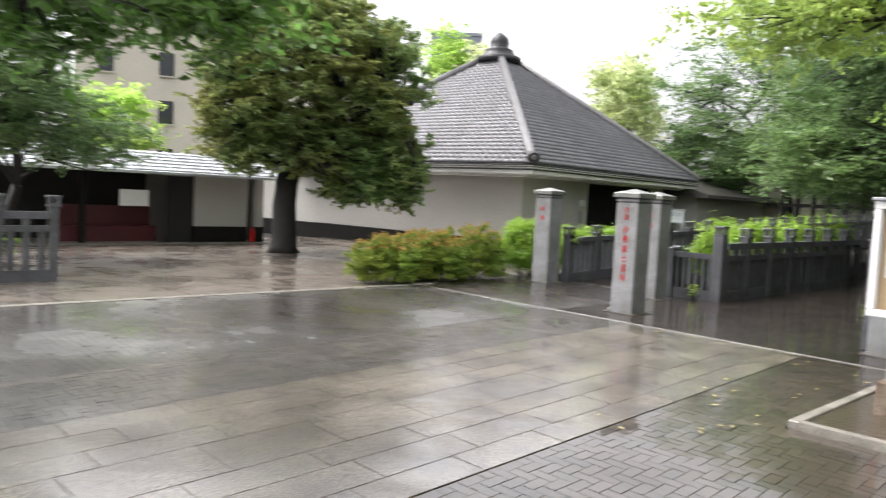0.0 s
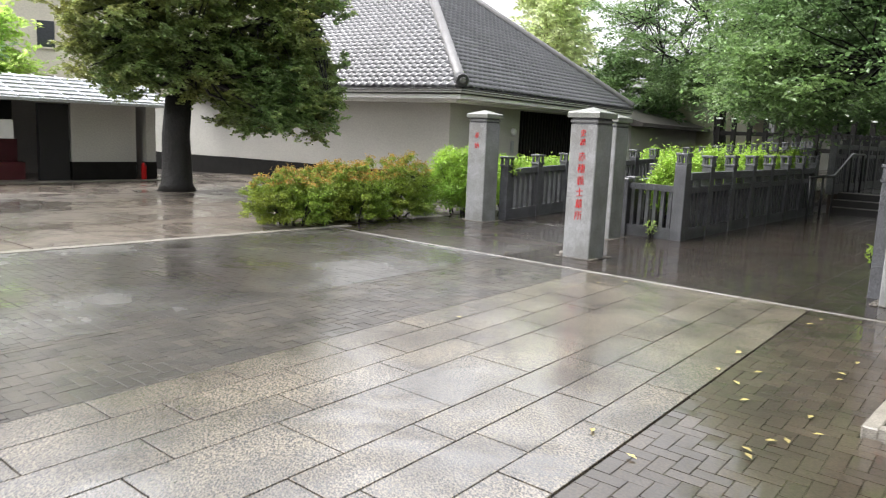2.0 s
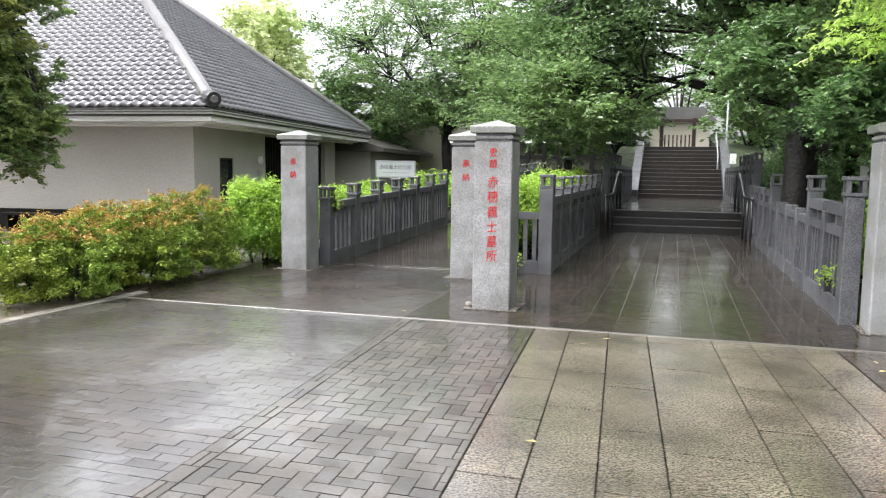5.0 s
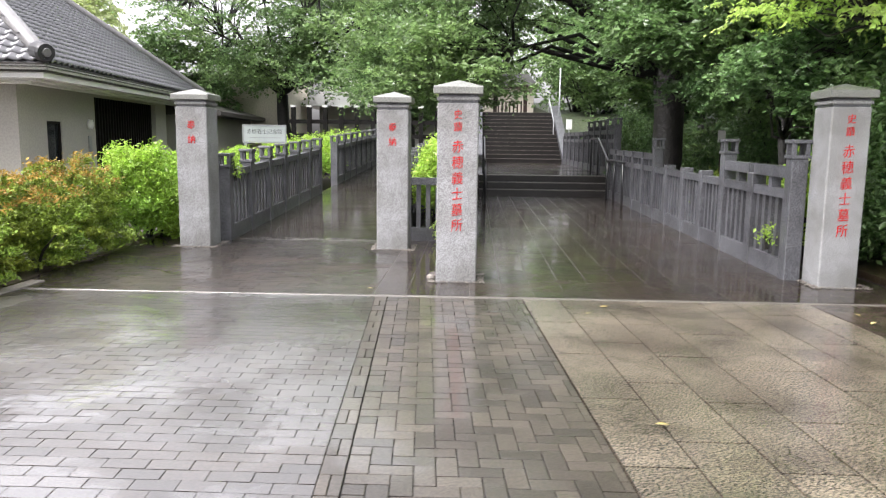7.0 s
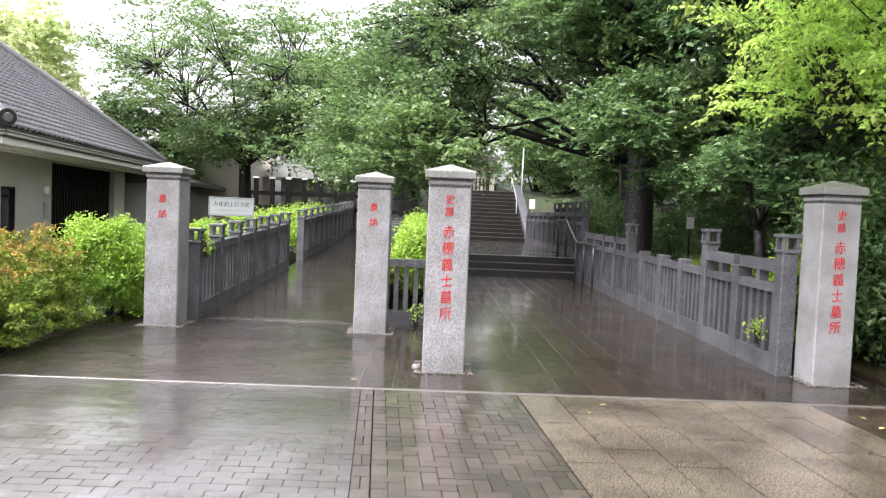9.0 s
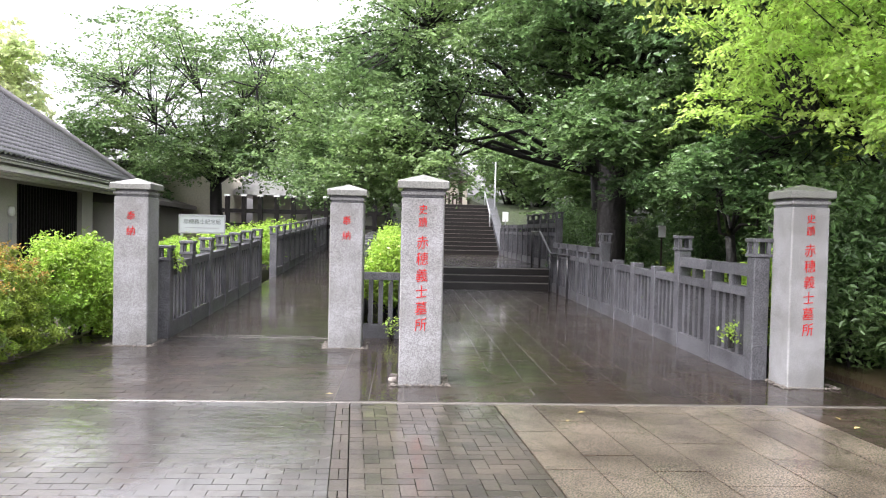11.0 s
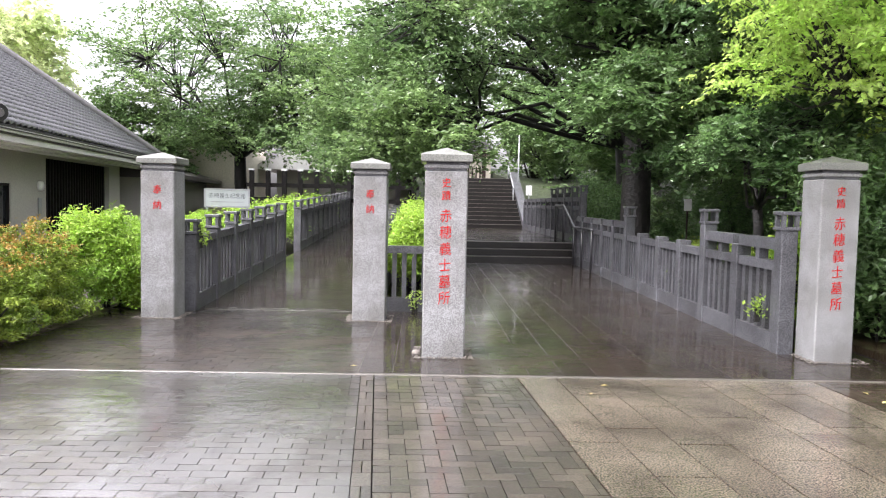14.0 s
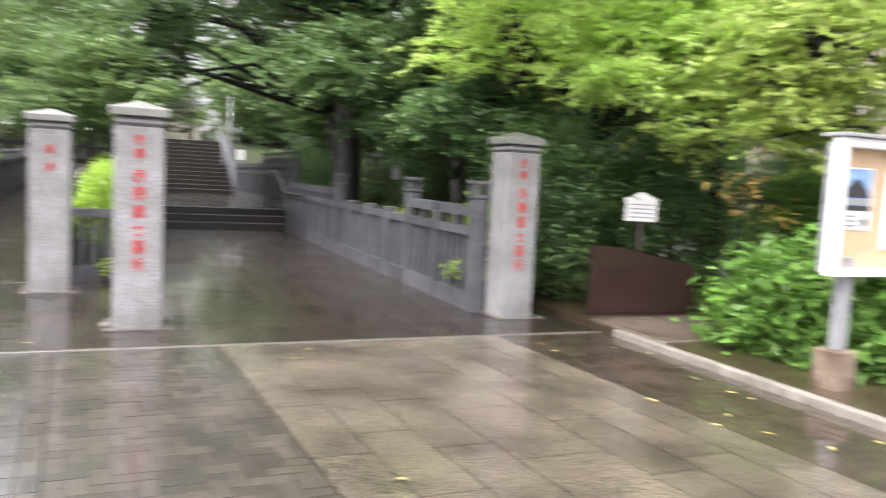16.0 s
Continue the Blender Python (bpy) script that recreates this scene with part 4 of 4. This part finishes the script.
# ---- wooded slope beside the stairs ----
def hillside(x0, x1):
    pr = [(30.0, -0.1), (34, 0.7), (38, 2.4), (40, 2.7), (62, 4.3), (62, -0.3), (30, -0.3)]
    bm = bmesh.new()
    a = [bm.verts.new((x0, y, z)) for y, z in pr]
    b = [bm.verts.new((x1, y, z)) for y, z in pr]
    bm.faces.new(a)
    bm.faces.new(b[::-1])
    for i in range(len(a)):
        bm.faces.new((a[i], b[i], b[(i + 1) % len(a)], a[(i + 1) % len(a)]))
    bmesh.ops.recalc_face_normals(bm, faces=bm.faces)
    return tagged(part("slope", bm, M_MOSS), "mossy slope under the trees beside the stairs", "slope", kind="structure")


hillside(-6.3, -5.25)
hillside(-1.75, 40)

# ---- trees ----
tree("evergreen_tree", (-17.9, 11.8, -0.14), (-17.85, 11.85, 2.2), 0.36,
     [((-17.45, 12.35, 4.7), (3.15, 3.15, 2.75), 430), ((-16.4, 13.7, 2.45), (1.8, 1.7, 1.3), 150), ((-17.9, 10.3, 3.9), (1.4, 1.3, 1.5), 36), ((-18.0, 11.5, 2.7), (2.0, 2.0, 0.6), 60)],
     L_EVER, 0.11, 380, (0.23, 0.23, 0.16), "rounded dark evergreen tree with rust-tinged crown in the courtyard", 3, limbs=14, low=-0.85, inner=0.62)
tree("cherry_tree", (-13.9, 37.0, 0.6), (-14.0, 36.9, 3.3), 0.28,
     [((-13.6, 35.6, 4.4), (3.6, 2.6, 1.0), 70), ((-14.6, 36.5, 7.0), (6.0, 5.2, 3.8), 180), ((-10.4, 36.0, 5.6), (3.0, 3.0, 2.2), 70)],
     L_CHERRY, 0.16, 200, (0.6, 0.6, 0.14), "spreading cherry tree behind the name board", 5, limbs=18, low=-0.8)
tree("cherry_tree", (0.2, 25.5, 0.1), (-0.2, 25.0, 3.2), 0.27,
     [((-3.6, 23.0, 6.4), (4.8, 4.2, 3.0), 210), ((-6.4, 22.2, 4.6), (2.4, 2.2, 2.0), 80), ((-2.6, 26.5, 8.4), (4.6, 4.0, 2.6), 55), ((-6.3, 20.8, 3.0), (1.3, 2.4, 1.1), 60), ((-7.6, 25.0, 3.4), (1.8, 2.4, 1.3), 60)],
     L_CHERRY, 0.13, 200, (0.5, 0.5, 0.12), "large spreading cherry tree arching over the path", 7, limbs=20, low=-0.8)
tree("dark_tree", (-1.45, 19.3, 0.04), (-1.35, 19.3, 3.6), 0.32,
     [((-0.6, 18.4, 5.6), (3.0, 2.8, 3.4), 150), ((1.8, 16.6, 3.6), (2.4, 2.2, 2.6), 90), ((0.2, 15.0, 6.6), (3.0, 2.6, 1.9), 80), ((-0.2, 17.2, 2.9), (1.7, 1.3, 1.5), 60), ((-2.0, 16.6, 3.4), (1.0, 1.4, 0.8), 44), ((-0.6, 14.6, 5.2), (1.8, 1.6, 1.3), 60), ((-2.4, 18.4, 5.7), (1.7, 1.7, 1.5), 60)],
     L_DEEP, 0.125, 270, (0.4, 0.4, 0.12), "dense dark green tree behind the granite fence", 9, limbs=16, low=-0.85)
tree("garden_tree", (-0.7, 14.6, 0.04), (-0.9, 14.5, 1.5), 0.08,
     [((-1.4, 13.5, 2.35), (0.7, 0.6, 0.5), 34), ((-1.25, 15.6, 2.4), (0.6, 0.9, 0.55), 34), ((-0.5, 13.6, 2.9), (0.8, 0.7, 0.5), 26)],
     L_DEEP, 0.095, 150, (0.2, 0.2, 0.1), "small leafy tree behind the granite fence", 21, limbs=9, low=-0.85)
tree("maple_tree", (1.0, 13.2, 0.04), (0.8, 13.1, 2.2), 0.13,
     [((-0.1, 12.5, 3.9), (2.4, 1.8, 1.5), 150), ((1.4, 11.2, 4.3), (2.4, 1.8, 1.6), 70), ((0.4, 11.0, 3.2), (1.6, 1.3, 0.9), 56), ((-0.3, 10.7, 3.0), (1.3, 0.9, 0.75), 46)],
     L_LIME, 0.085, 220, (0.27, 0.27, 0.07), "bright lime-green maple overhanging the fence", 11, limbs=14, droop=0.5, low=-0.85)
tree("maple_tree", (2.6, 9.4, 0.04), (2.5, 9.4, 1.9), 0.1,
     [((0.7, 9.7, 2.35), (1.3, 0.8, 0.65), 44), ((1.4, 9.4, 3.2), (1.9, 1.6, 1.0), 70), ((3.6, 8.4, 3.4), (2.0, 1.8, 1.4), 60)],
     L_BROAD, 0.1, 160, (0.27, 0.27, 0.09), "slender maple with a few turning leaves by the notice board", 13, limbs=12, droop=0.5)
tree("broadleaf_tree", (1.9, 11.9, 0.04), (1.5, 11.6, 3.0), 0.17,
     [((-1.2, 10.7, 5.0), (1.7, 1.5, 0.8), 36), ((-2.6, 10.2, 4.3), (1.5, 1.2, 0.62), 44), ((0.4, 12.6, 4.9), (1.4, 1.3, 0.9), 26)],
     L_BROAD, 0.1, 180, (0.3, 0.3, 0.08), "broad bright green tree overhanging the gate from the garden", 19, limbs=16, droop=0.5, low=-0.6)
tree("overhanging_tree", (-8.2, -2.6, 0.0), (-7.2, -1.4, 2.9), 0.17,
     [((-3.75, 1.95, 2.95), (1.5, 0.95, 0.62), 80), ((-5.6, 0.4, 3.4), (1.5, 1.3, 0.8), 50)],
     L_BUSH, 0.095, 130, (0.17, 0.17, 0.13), "leafy tree overhanging the courtyard", 15, limbs=12)
tree("courtyard_maple", (-18.6, 4.6, -0.1), (-18.2, 4.9, 1.5), 0.12,
     [((-17.4, 5.4, 2.9), (2.0, 2.0, 1.3), 70), ((-15.8, 3.4, 3.9), (2.2, 2.0, 1.3), 60)],
     L_CHERRY, 0.12, 240, (0.34, 0.34, 0.12), "green maple before the rest shelter", 17, limbs=10, low=-0.8)
tree("bare_tree", (-37.0, 30.5, -0.2), (-37.0, 30.5, 6.0), 0.2, [((-36.6, 30.6, 10.8), (2.4, 2.4, 2.6), 46)], L_EVER, 0.2, 20, (0.3, 0.3, 0.2), "sparse tree with mostly bare dark branches behind the hall", 29, limbs=14)
for i, (x, y, z, r, k) in enumerate(((-23.4, 37, 7.2, 3.4, 60), (-26.6, 42, 7.0, 3.6, 50), (-37, 40, 8.5, 5.0, 60))):
    tree("pale_bamboo", (x, y, 0), (x, y, 3.0), 0.15, [((x, y, z), (r * 0.6, r * 0.6, r), k)], L_PALE, 0.32, 90, (0.45, 0.45, 0.4), "pale yellow-green bamboo grove behind the hall", 30 + i, limbs=10, group="bamboo behind the hall", twigs=False)
woods = ((-52.5, 50.2, 14.5, 2.6, 4.2, L_LIME), (3.5, 22, 3.2, 2.6, 3.0, L_DEEP), (6.0, 26, 5.0, 4.5, 4.8, L_DEEP), (7, 17.5, 2.8, 2.4, 2.8, L_DEEP), (8, 33, 7.0, 6.0, 6.0, L_CHERRY), (0.6, 41, 5.4, 3.2, 3.0, L_CHERRY),
         (-8.2, 36, 4.4, 2.2, 2.6, L_CHERRY), (-9, 47, 7.5, 4.5, 4.0, L_CHERRY), (1.6, 30, 4.0, 2.6, 3.0, L_CHERRY), (4.5, 37, 5.5, 4.5, 4.0, L_CHERRY), (-34, 12.5, 4.0, 2.0, 2.0, L_LIME), (3.0, 48, 8, 6, 5, L_CHERRY), (-3.5, 57, 9, 6, 4, L_CHERRY), (-19.0, 37.5, 3.9, 3.0, 2.6, L_CHERRY), (-44, 43, 8.0, 3.8, 4.2, L_LIME), (-6.6, 42.5, 5.2, 1.9, 2.4, L_CHERRY), (-0.2, 43.5, 5.6, 2.2, 2.6, L_CHERRY))
for i, (x, y, z, rx, rz, m) in enumerate(woods):
    tree("woodland_tree", (x, y, 0.0), (x, y, z * 0.45), 0.2, [((x, y, z), (rx, rx, rz), 80)], m, 0.24, 150, (0.5, 0.5, 0.25), "leafy tree on the wooded slope", 40 + i, limbs=9, group="woodland trees", twigs=False, low=-0.95)

# ---- shrubs ----
for i, (x, y, rx, ry, rz, tip) in enumerate(((-10.3, 9.55, 0.7, 0.95, 0.95, True), (-10.3, 10.9, 0.75, 0.9, 1.08, True), (-10.4, 12.1, 0.85, 0.8, 1.2, True), (-11.0, 10.8, 0.72, 0.9, 0.98, True))):
    shrub("azalea_bush", (x, y, 0.0), (rx, ry, rz), L_AZAL, 0.05, 300, 90, (0.042, 0.042, 0.026), "clipped azalea bush with rusty new tips at the paving edge", 60 + i, tips=L_RUST if tip else None, group="azalea bushes", low=-0.75)
shrub("bright_shrub", (-10.05, 13.5, 0.0), (0.75, 0.8, 1.3), L_BRIGHT, 0.062, 150, 190, (0.085, 0.085, 0.07), "bright lime-green leafy shrub beside a granite pillar", 70, low=-0.6)
for i in range(4):
    shrub("bright_shrub", (-10.0, 15.0 + 1.15 * i, 0.08 + 0.04 * i), (0.78, 0.8, 1.02), L_BRIGHT, 0.065, 140, 170, (0.09, 0.09, 0.06), "bright lime-green hedge plant behind the granite fence", 71 + i, group="bright hedge")
for i in range(9):
    shrub("bright_shrub", (-5.98, 14.4 + 0.82 * i, 0.05), (0.3, 0.6, 1.22 + 0.1 * (i % 3)), L_BRIGHT, 0.066, 120, 210, (0.07, 0.14, 0.09), "bright lime-green plant growing in the planter", 80 + i, group="planter plants", low=0.2)
for i in range(5):
    shrub("bright_shrub", (-10.2, 23.5 + 2.0 * i, 0.35 + 0.06 * i), (1.2, 1.2, 1.0), L_BRIGHT, 0.12, 70, 70, (0.16, 0.16, 0.12), "bright lime-green hedge plant on the slope", 90 + i, group="bright hedge")
for i in range(3):
    shrub("bright_shrub", (-14.2, 2.9 - 1.1 * i, -0.08), (0.9, 0.7, 1.65), L_BRIGHT, 0.1, 80, 70, (0.14, 0.14, 0.12), "bright lime-green plant behind the courtyard fence", 96 + i, group="bright hedge")
for i, (x, y) in enumerate(((-1.1, 14.6), (-0.9, 15.9), (-0.6, 13.4))):
    shrub("box_hedge", (x, y, 0.04), (0.75, 0.75, 0.98), L_AZAL, 0.05, 130, 110, (0.08, 0.08, 0.04), "rounded clipped green hedge behind the fence", 100 + i, group="clipped hedges")
shrub("green_shrub", (-1.5, 12.1, 0.04), (0.35, 0.5, 1.45), L_BRIGHT, 0.1, 36, 45, (0.1, 0.1, 0.1), "leafy green shrub behind a granite pillar", 104)
bushes = ((-0.05, 8.7, 0.48, 0.95), (-0.6, 12.0, 0.85, 2.6), (0.9, 11.9, 1.1, 2.9), (2.6, 10.4, 1.2, 2.2), (0.35, 7.95, 0.7, 0.95), (1.4, 8.5, 0.9, 1.3), (1.6, 7.3, 0.7, 1.2), (3.6, 12.0, 1.6, 2.9), (0.6, 14.2, 1.3, 2.2), (2.2, 14.6, 1.4, 2.6), (1.6, 20.5, 1.6, 2.4), (-0.9, 22.6, 0.9, 1.9), (-0.5, 25.0, 1.1, 2.2), (-0.7, 28.0, 1.0, 2.4), (1.0, 31.5, 1.5, 2.4), (3.6, 30.5, 1.7, 2.6), (6.0, 29.5, 1.8, 2.8), (2.2, 34.0, 1.6, 3.4))
for i, (x, y, r, h) in enumerate(bushes):
    shrub("green_bush", (x, y, 0.045), (r, r, h), L_DEEP if i in (1, 2, 7, 8, 9, 10, 11, 12, 13, 14, 15, 16, 17) else L_BUSH, 0.1 if h > 1.5 else 0.13, 140, 110 if h > 1.5 else 70, (0.16, 0.16, 0.11), "leafy green bush on wet soil beside the enclosure", 110 + i, group="garden bushes", low=-0.7)
shrub("turning_sprig", (0.7, 10.0, 0.045), (1.1, 0.6, 2.35), L_ORNG, 0.11, 18, 5, (0.14, 0.14, 0.08), "thin shrub with yellow and orange leaves", 120, low=0.45)

for i, (x, y, z, m) in enumerate(((-2.2, 11.45, 0.3, L_BRIGHT), (-8.74, 13.45, 0.85, L_BRIGHT), (-5.9, 13.52, 0.02, L_LIME))):
    shrub("weed_sprig", (x, y, z), (0.1, 0.09, 0.3), m, 0.06, 9, 9, (0.035, 0.035, 0.05), "small bright weed growing from the fence", 130 + i, stems=3, group="weeds")

stone = bmesh.new()
bmesh.ops.create_icosphere(stone, subdivisions=2, radius=0.045)
for v in stone.verts:
    v.co *= 1 + 0.25 * noise.noise(v.co * 12)
    v.co.z *= 0.75
so = tagged(part("loose_stone", stone, M_PEBBLE), "pale loose stone at the foot of a pillar", "stone")
so.location = (-5.86, 10.7, 0.03)
mb = thing("meter_box", (-0.42, 15.4, 0.04), "white utility box on a grey pole among trees", "utility box")
part("pole", tube([Vector((0, 0.05, 0)), Vector((0, 0.05, 2.8))], [0.02, 0.02], 8), M_IRON, mb)
part("box", box(-0.16, 0.16, -0.1, 0.02, 2.26, 2.64, 0.01), M_STEEL, mb)
part("lid", box(-0.13, 0.13, -0.115, -0.1, 2.29, 2.61, 0.005), M_STEEL, mb)

rng = np.random.default_rng(77)
lb = bmesh.new()
lb.faces.new([lb.verts.new(p) for p in ((-0.035, 0, 0), (0, -0.018, 0.006), (0.04, 0, 0.004), (0, 0.018, 0.008))])
lm = bpy.data.meshes.new("fallen_leaf")
lb.to_mesh(lm)
lb.free()
lm.materials.append(M_LEAFY)
for k in range(26):
    o = new("fallen_leaf", lm)
    o.location = (rng.uniform(-2.4, -1.35) if k < 21 else rng.uniform(-9, -3), rng.uniform(5.2, 10.4), 0.012)
    o.rotation_euler = (0, 0, rng.uniform(0, 6.28))
    tagged(o, "yellow fallen leaf lying on wet paving", "leaf", "fallen leaves")

# ---- paving, piece by piece ----
C0 = Vector((-5.0, EDGE, 0))


SLOPE = 0.0


def lift(y):
    return SLOPE * max(0.0, y - 10.98)


def paved(u, v):
    """From the paving's own axes (u east, v north from the strip) to the place."""
    return (C0.x + u - TILT * v, C0.y + v + TILT * u * 0.0)


def laid(name, label, material, rects, near, h, gap, limit=300, kind="paving", seed=1, tip=0.006, edge=0.0025):
    """Pieces (u0, u1, v0, v1) as stones with open joints; the nearest ones as parts, the rest joined."""
    rng = np.random.default_rng(seed)
    t = thing(name, (0, 0, 0), label, kind, kind="structure")
    rects = sorted(rects, key=lambda r: (r[0] - near[0]) ** 2 + (r[2] - near[1]) ** 2)
    V, F = [], []
    for n, (u0, u1, v0, v1) in enumerate(rects):
        dz, tu, tv = np.clip(rng.normal(size=3), -1.6, 1.6) * (0.0007, tip, tip)
        g, c = gap / 2, edge
        top = h + dz
        uc, vc = (u0 + u1) / 2, (v0 + v1) / 2
        ring = [[(p, q, tu * (p - uc) + tv * (q - vc)) for p, q in ((u0 + o, v0 + o), (u1 - o, v0 + o), (u1 - o, v1 - o), (u0 + o, v1 - o))] for o in (g, g + c)]
        low, up = [[(*paved(p, q), e + top) for p, q, e in corners] for corners in ring]
        v = [(x, y, -0.03) for x, y, e in low] + [(x, y, e - edge * 0.2 + lift(y)) for x, y, e in low] + [(x, y, e + lift(y)) for x, y, e in up]
        f = [(i + b, (i + 1) % 4 + b, (i + 1) % 4 + 4 + b, i + 4 + b) for b in (0, 4) for i in range(4)] + [(8, 9, 10, 11)]
        if n < limit:
            arr("paver" if (u1 - u0) * (v1 - v0) < 0.05 else "slab", v, f, material, t)
        else:
            F += [[i + len(V) for i in q] for q in f]
            V += v
    if V:
        tagged(arr("paving_rest", V, F, material, t), kind="stuff")
    return t


def cut(r, top=-0.004):
    u0, u1, v0, v1 = r
    return (u0, u1, v0, min(v1, top)) if v0 < top - 0.02 else None


def clip_u(r, a, b):
    u0, u1 = max(r[0], a), min(r[1], b)
    return (u0, u1, r[2], r[3]) if u1 - u0 > 0.02 else None


def herringbone(a, b, v0, v1, s=0.098):
    out = []
    n = int((b - a) / s) + 8
    m = int((v1 - v0) / s) + 8
    for j in range(-4, m):
        for i in range(-4, n):
            k = (i - j) % 4
            x, y = a + i * s, v0 + j * s
            r = (x, x + 2 * s, y, y + s) if k == 0 else ((x, x + s, y, y + 2 * s) if k == 3 else None)
            if r:
                r = clip_u(r, a, b)
                r = r and cut(r)
                if r and r[2] >= v0:
                    out.append(r)
    return out


def limit_west(r):
    v = (r[2] + r[3]) / 2
    u0 = max(r[0], -9.645 - 0.028 * (0.4 - v) - C0.x + TILT * v)
    return (u0, r[1], r[2], r[3]) if r[1] - u0 > 0.02 else None


def limit_east(r):
    v = (r[2] + r[3]) / 2
    if v > 6.46 - EDGE:
        u1 = min(r[1], -1.216 - C0.x + TILT * v)
        return (r[0], u1, r[2], r[3]) if u1 - r[0] > 0.02 else None
    return r


def bond(a, b, v0, v1, lu, lv, stagger=0.5, top=-0.004):
    out = []
    j, v = 0, v1
    while v > v0:
        u = a - lu * stagger * (j % 2)
        while u < b:
            r = clip_u((u, u + lu, v - lv, v), a, b)
            r = r and cut(r, top)
            if r:
                out.append(r)
            u += lu
        v -= lv
        j += 1
    return out


laid("brick_paving", "wet brown herringbone paver bricks", M_BRICK, herringbone(-1.2, 0.02, -14, 0), (-0.6, -2.5), 0.0, 0.005, 330, seed=1)
laid("brick_paving", "wet brown paver bricks in running courses", M_BRICKW, [q for q in map(limit_west, bond(-5.9, -1.314, -14, 0, 0.196, 0.098)) if q], (-2.3, -2.5), 0.0, 0.004, 330, seed=2)
laid("brick_border", "wet brown border row of paver bricks", M_BRICK, bond(-1.314, -1.203, -14, 0, 0.11, 0.196), (-1.3, -2), 0.0, 0.006, 60, seed=3)


def slab_band():
    out = []
    rng = np.random.default_rng(4)
    marks = (0.026, 0.36, 0.71, 1.05, 1.6, 1.92, 2.28, 2.6)
    for a, b in zip(marks, marks[1:]):
        v = -rng.uniform(0.2, 0.9)
        out.append((a, b, v, -0.004))
        while v > -14:
            out.append((a, b, v - 0.9, v))
            v -= 0.9
    return out


laid("slab_paving", "wet tan exposed-aggregate paving slabs", M_SLAB, slab_band(), (1.5, -3), 0.002, 0.01, 200, seed=5, tip=0.0012)
laid("brick_paving", "flooded brown herringbone paver bricks beside the kerb", M_BRICKE, [q for q in map(limit_east, herringbone(2.61, 9.3, -14, 0)) if q], (3.4, -3), 0.0, 0.004, 300, seed=6)
sand_v = [(-9.78, -4, -0.014), (-5.43, -4, -0.014), (-6.33, EDGE - 0.003, -0.014), (-9.78, EDGE - 0.003, -0.014), (-1.48, -4, -0.014), (4.4, -4, -0.014), (4.4, EDGE - 0.003, -0.014), (-2.38, EDGE - 0.003, -0.014)]
tagged(arr("joint_sand", sand_v, [(0, 1, 2, 3), (4, 5, 6, 7)], M_JOINT), "wet dark sand in the paving joints", "joint sand", kind="structure")
TILT, SLOPE = 0.0, 0.005
flags = [(c, d, p + 0.09, q + 0.09) for p, q, c, d in bond(0, 12.1, -4.9, 3.75, 0.6, 0.3, top=99)]
flags = [r for r in flags if not (r[1] < -1.34 and r[2] < 3.6)]
laid("flag_paving", "wet dark flagstones between the pillars", M_FLAG, flags, (0.5, 2), 0.0, 0.006, 300, seed=8, tip=0.0008)
laid("path_paving", "wet dark brown paver bricks before the ramp", M_PATH, [(r[0], r[1], r[2] + 0.05, r[3] + 0.05) for r in bond(-4.88, -1.355, 0.0, 3.8, 0.196, 0.098, top=99)], (-2.5, 0.5), 0.0, 0.005, 260, seed=9)
bed_y = (EDGE + 0.05, 10.98, EDGE + 12.15)
bed_v = [(x, y, -0.0025 + lift(y)) for y in bed_y for x in (-6.36, -1.25)]
path_bed = [(-9.9, EDGE + 0.05, -0.014), (-6.36, EDGE + 0.05, -0.014), (-6.36, 13.75, -0.014), (-9.9, 13.75, -0.014)]
tagged(arr("joint_sand", path_bed, [(0, 1, 2, 3)], M_JOINT), "wet dark sand in the paving joints", "joint sand", kind="structure")
tagged(arr("mortar_bed", bed_v, [(0, 1, 3, 2), (2, 3, 5, 4)], M_MORTAR), "pale mortar in the flagstone joints", "mortar", kind="structure")
rampb = thing("ramp", (0, 0, 0), "wet dark paved ramp beside the granite fence", "ramp", kind="structure")
part("surface", slant(0, 22, -1.2, 1.2, -0.05, 0.012, -0.05, 0.8), M_FLAG, rampb).matrix_world = pose(-7.65, 13.7, 0, 0, 0, 90)
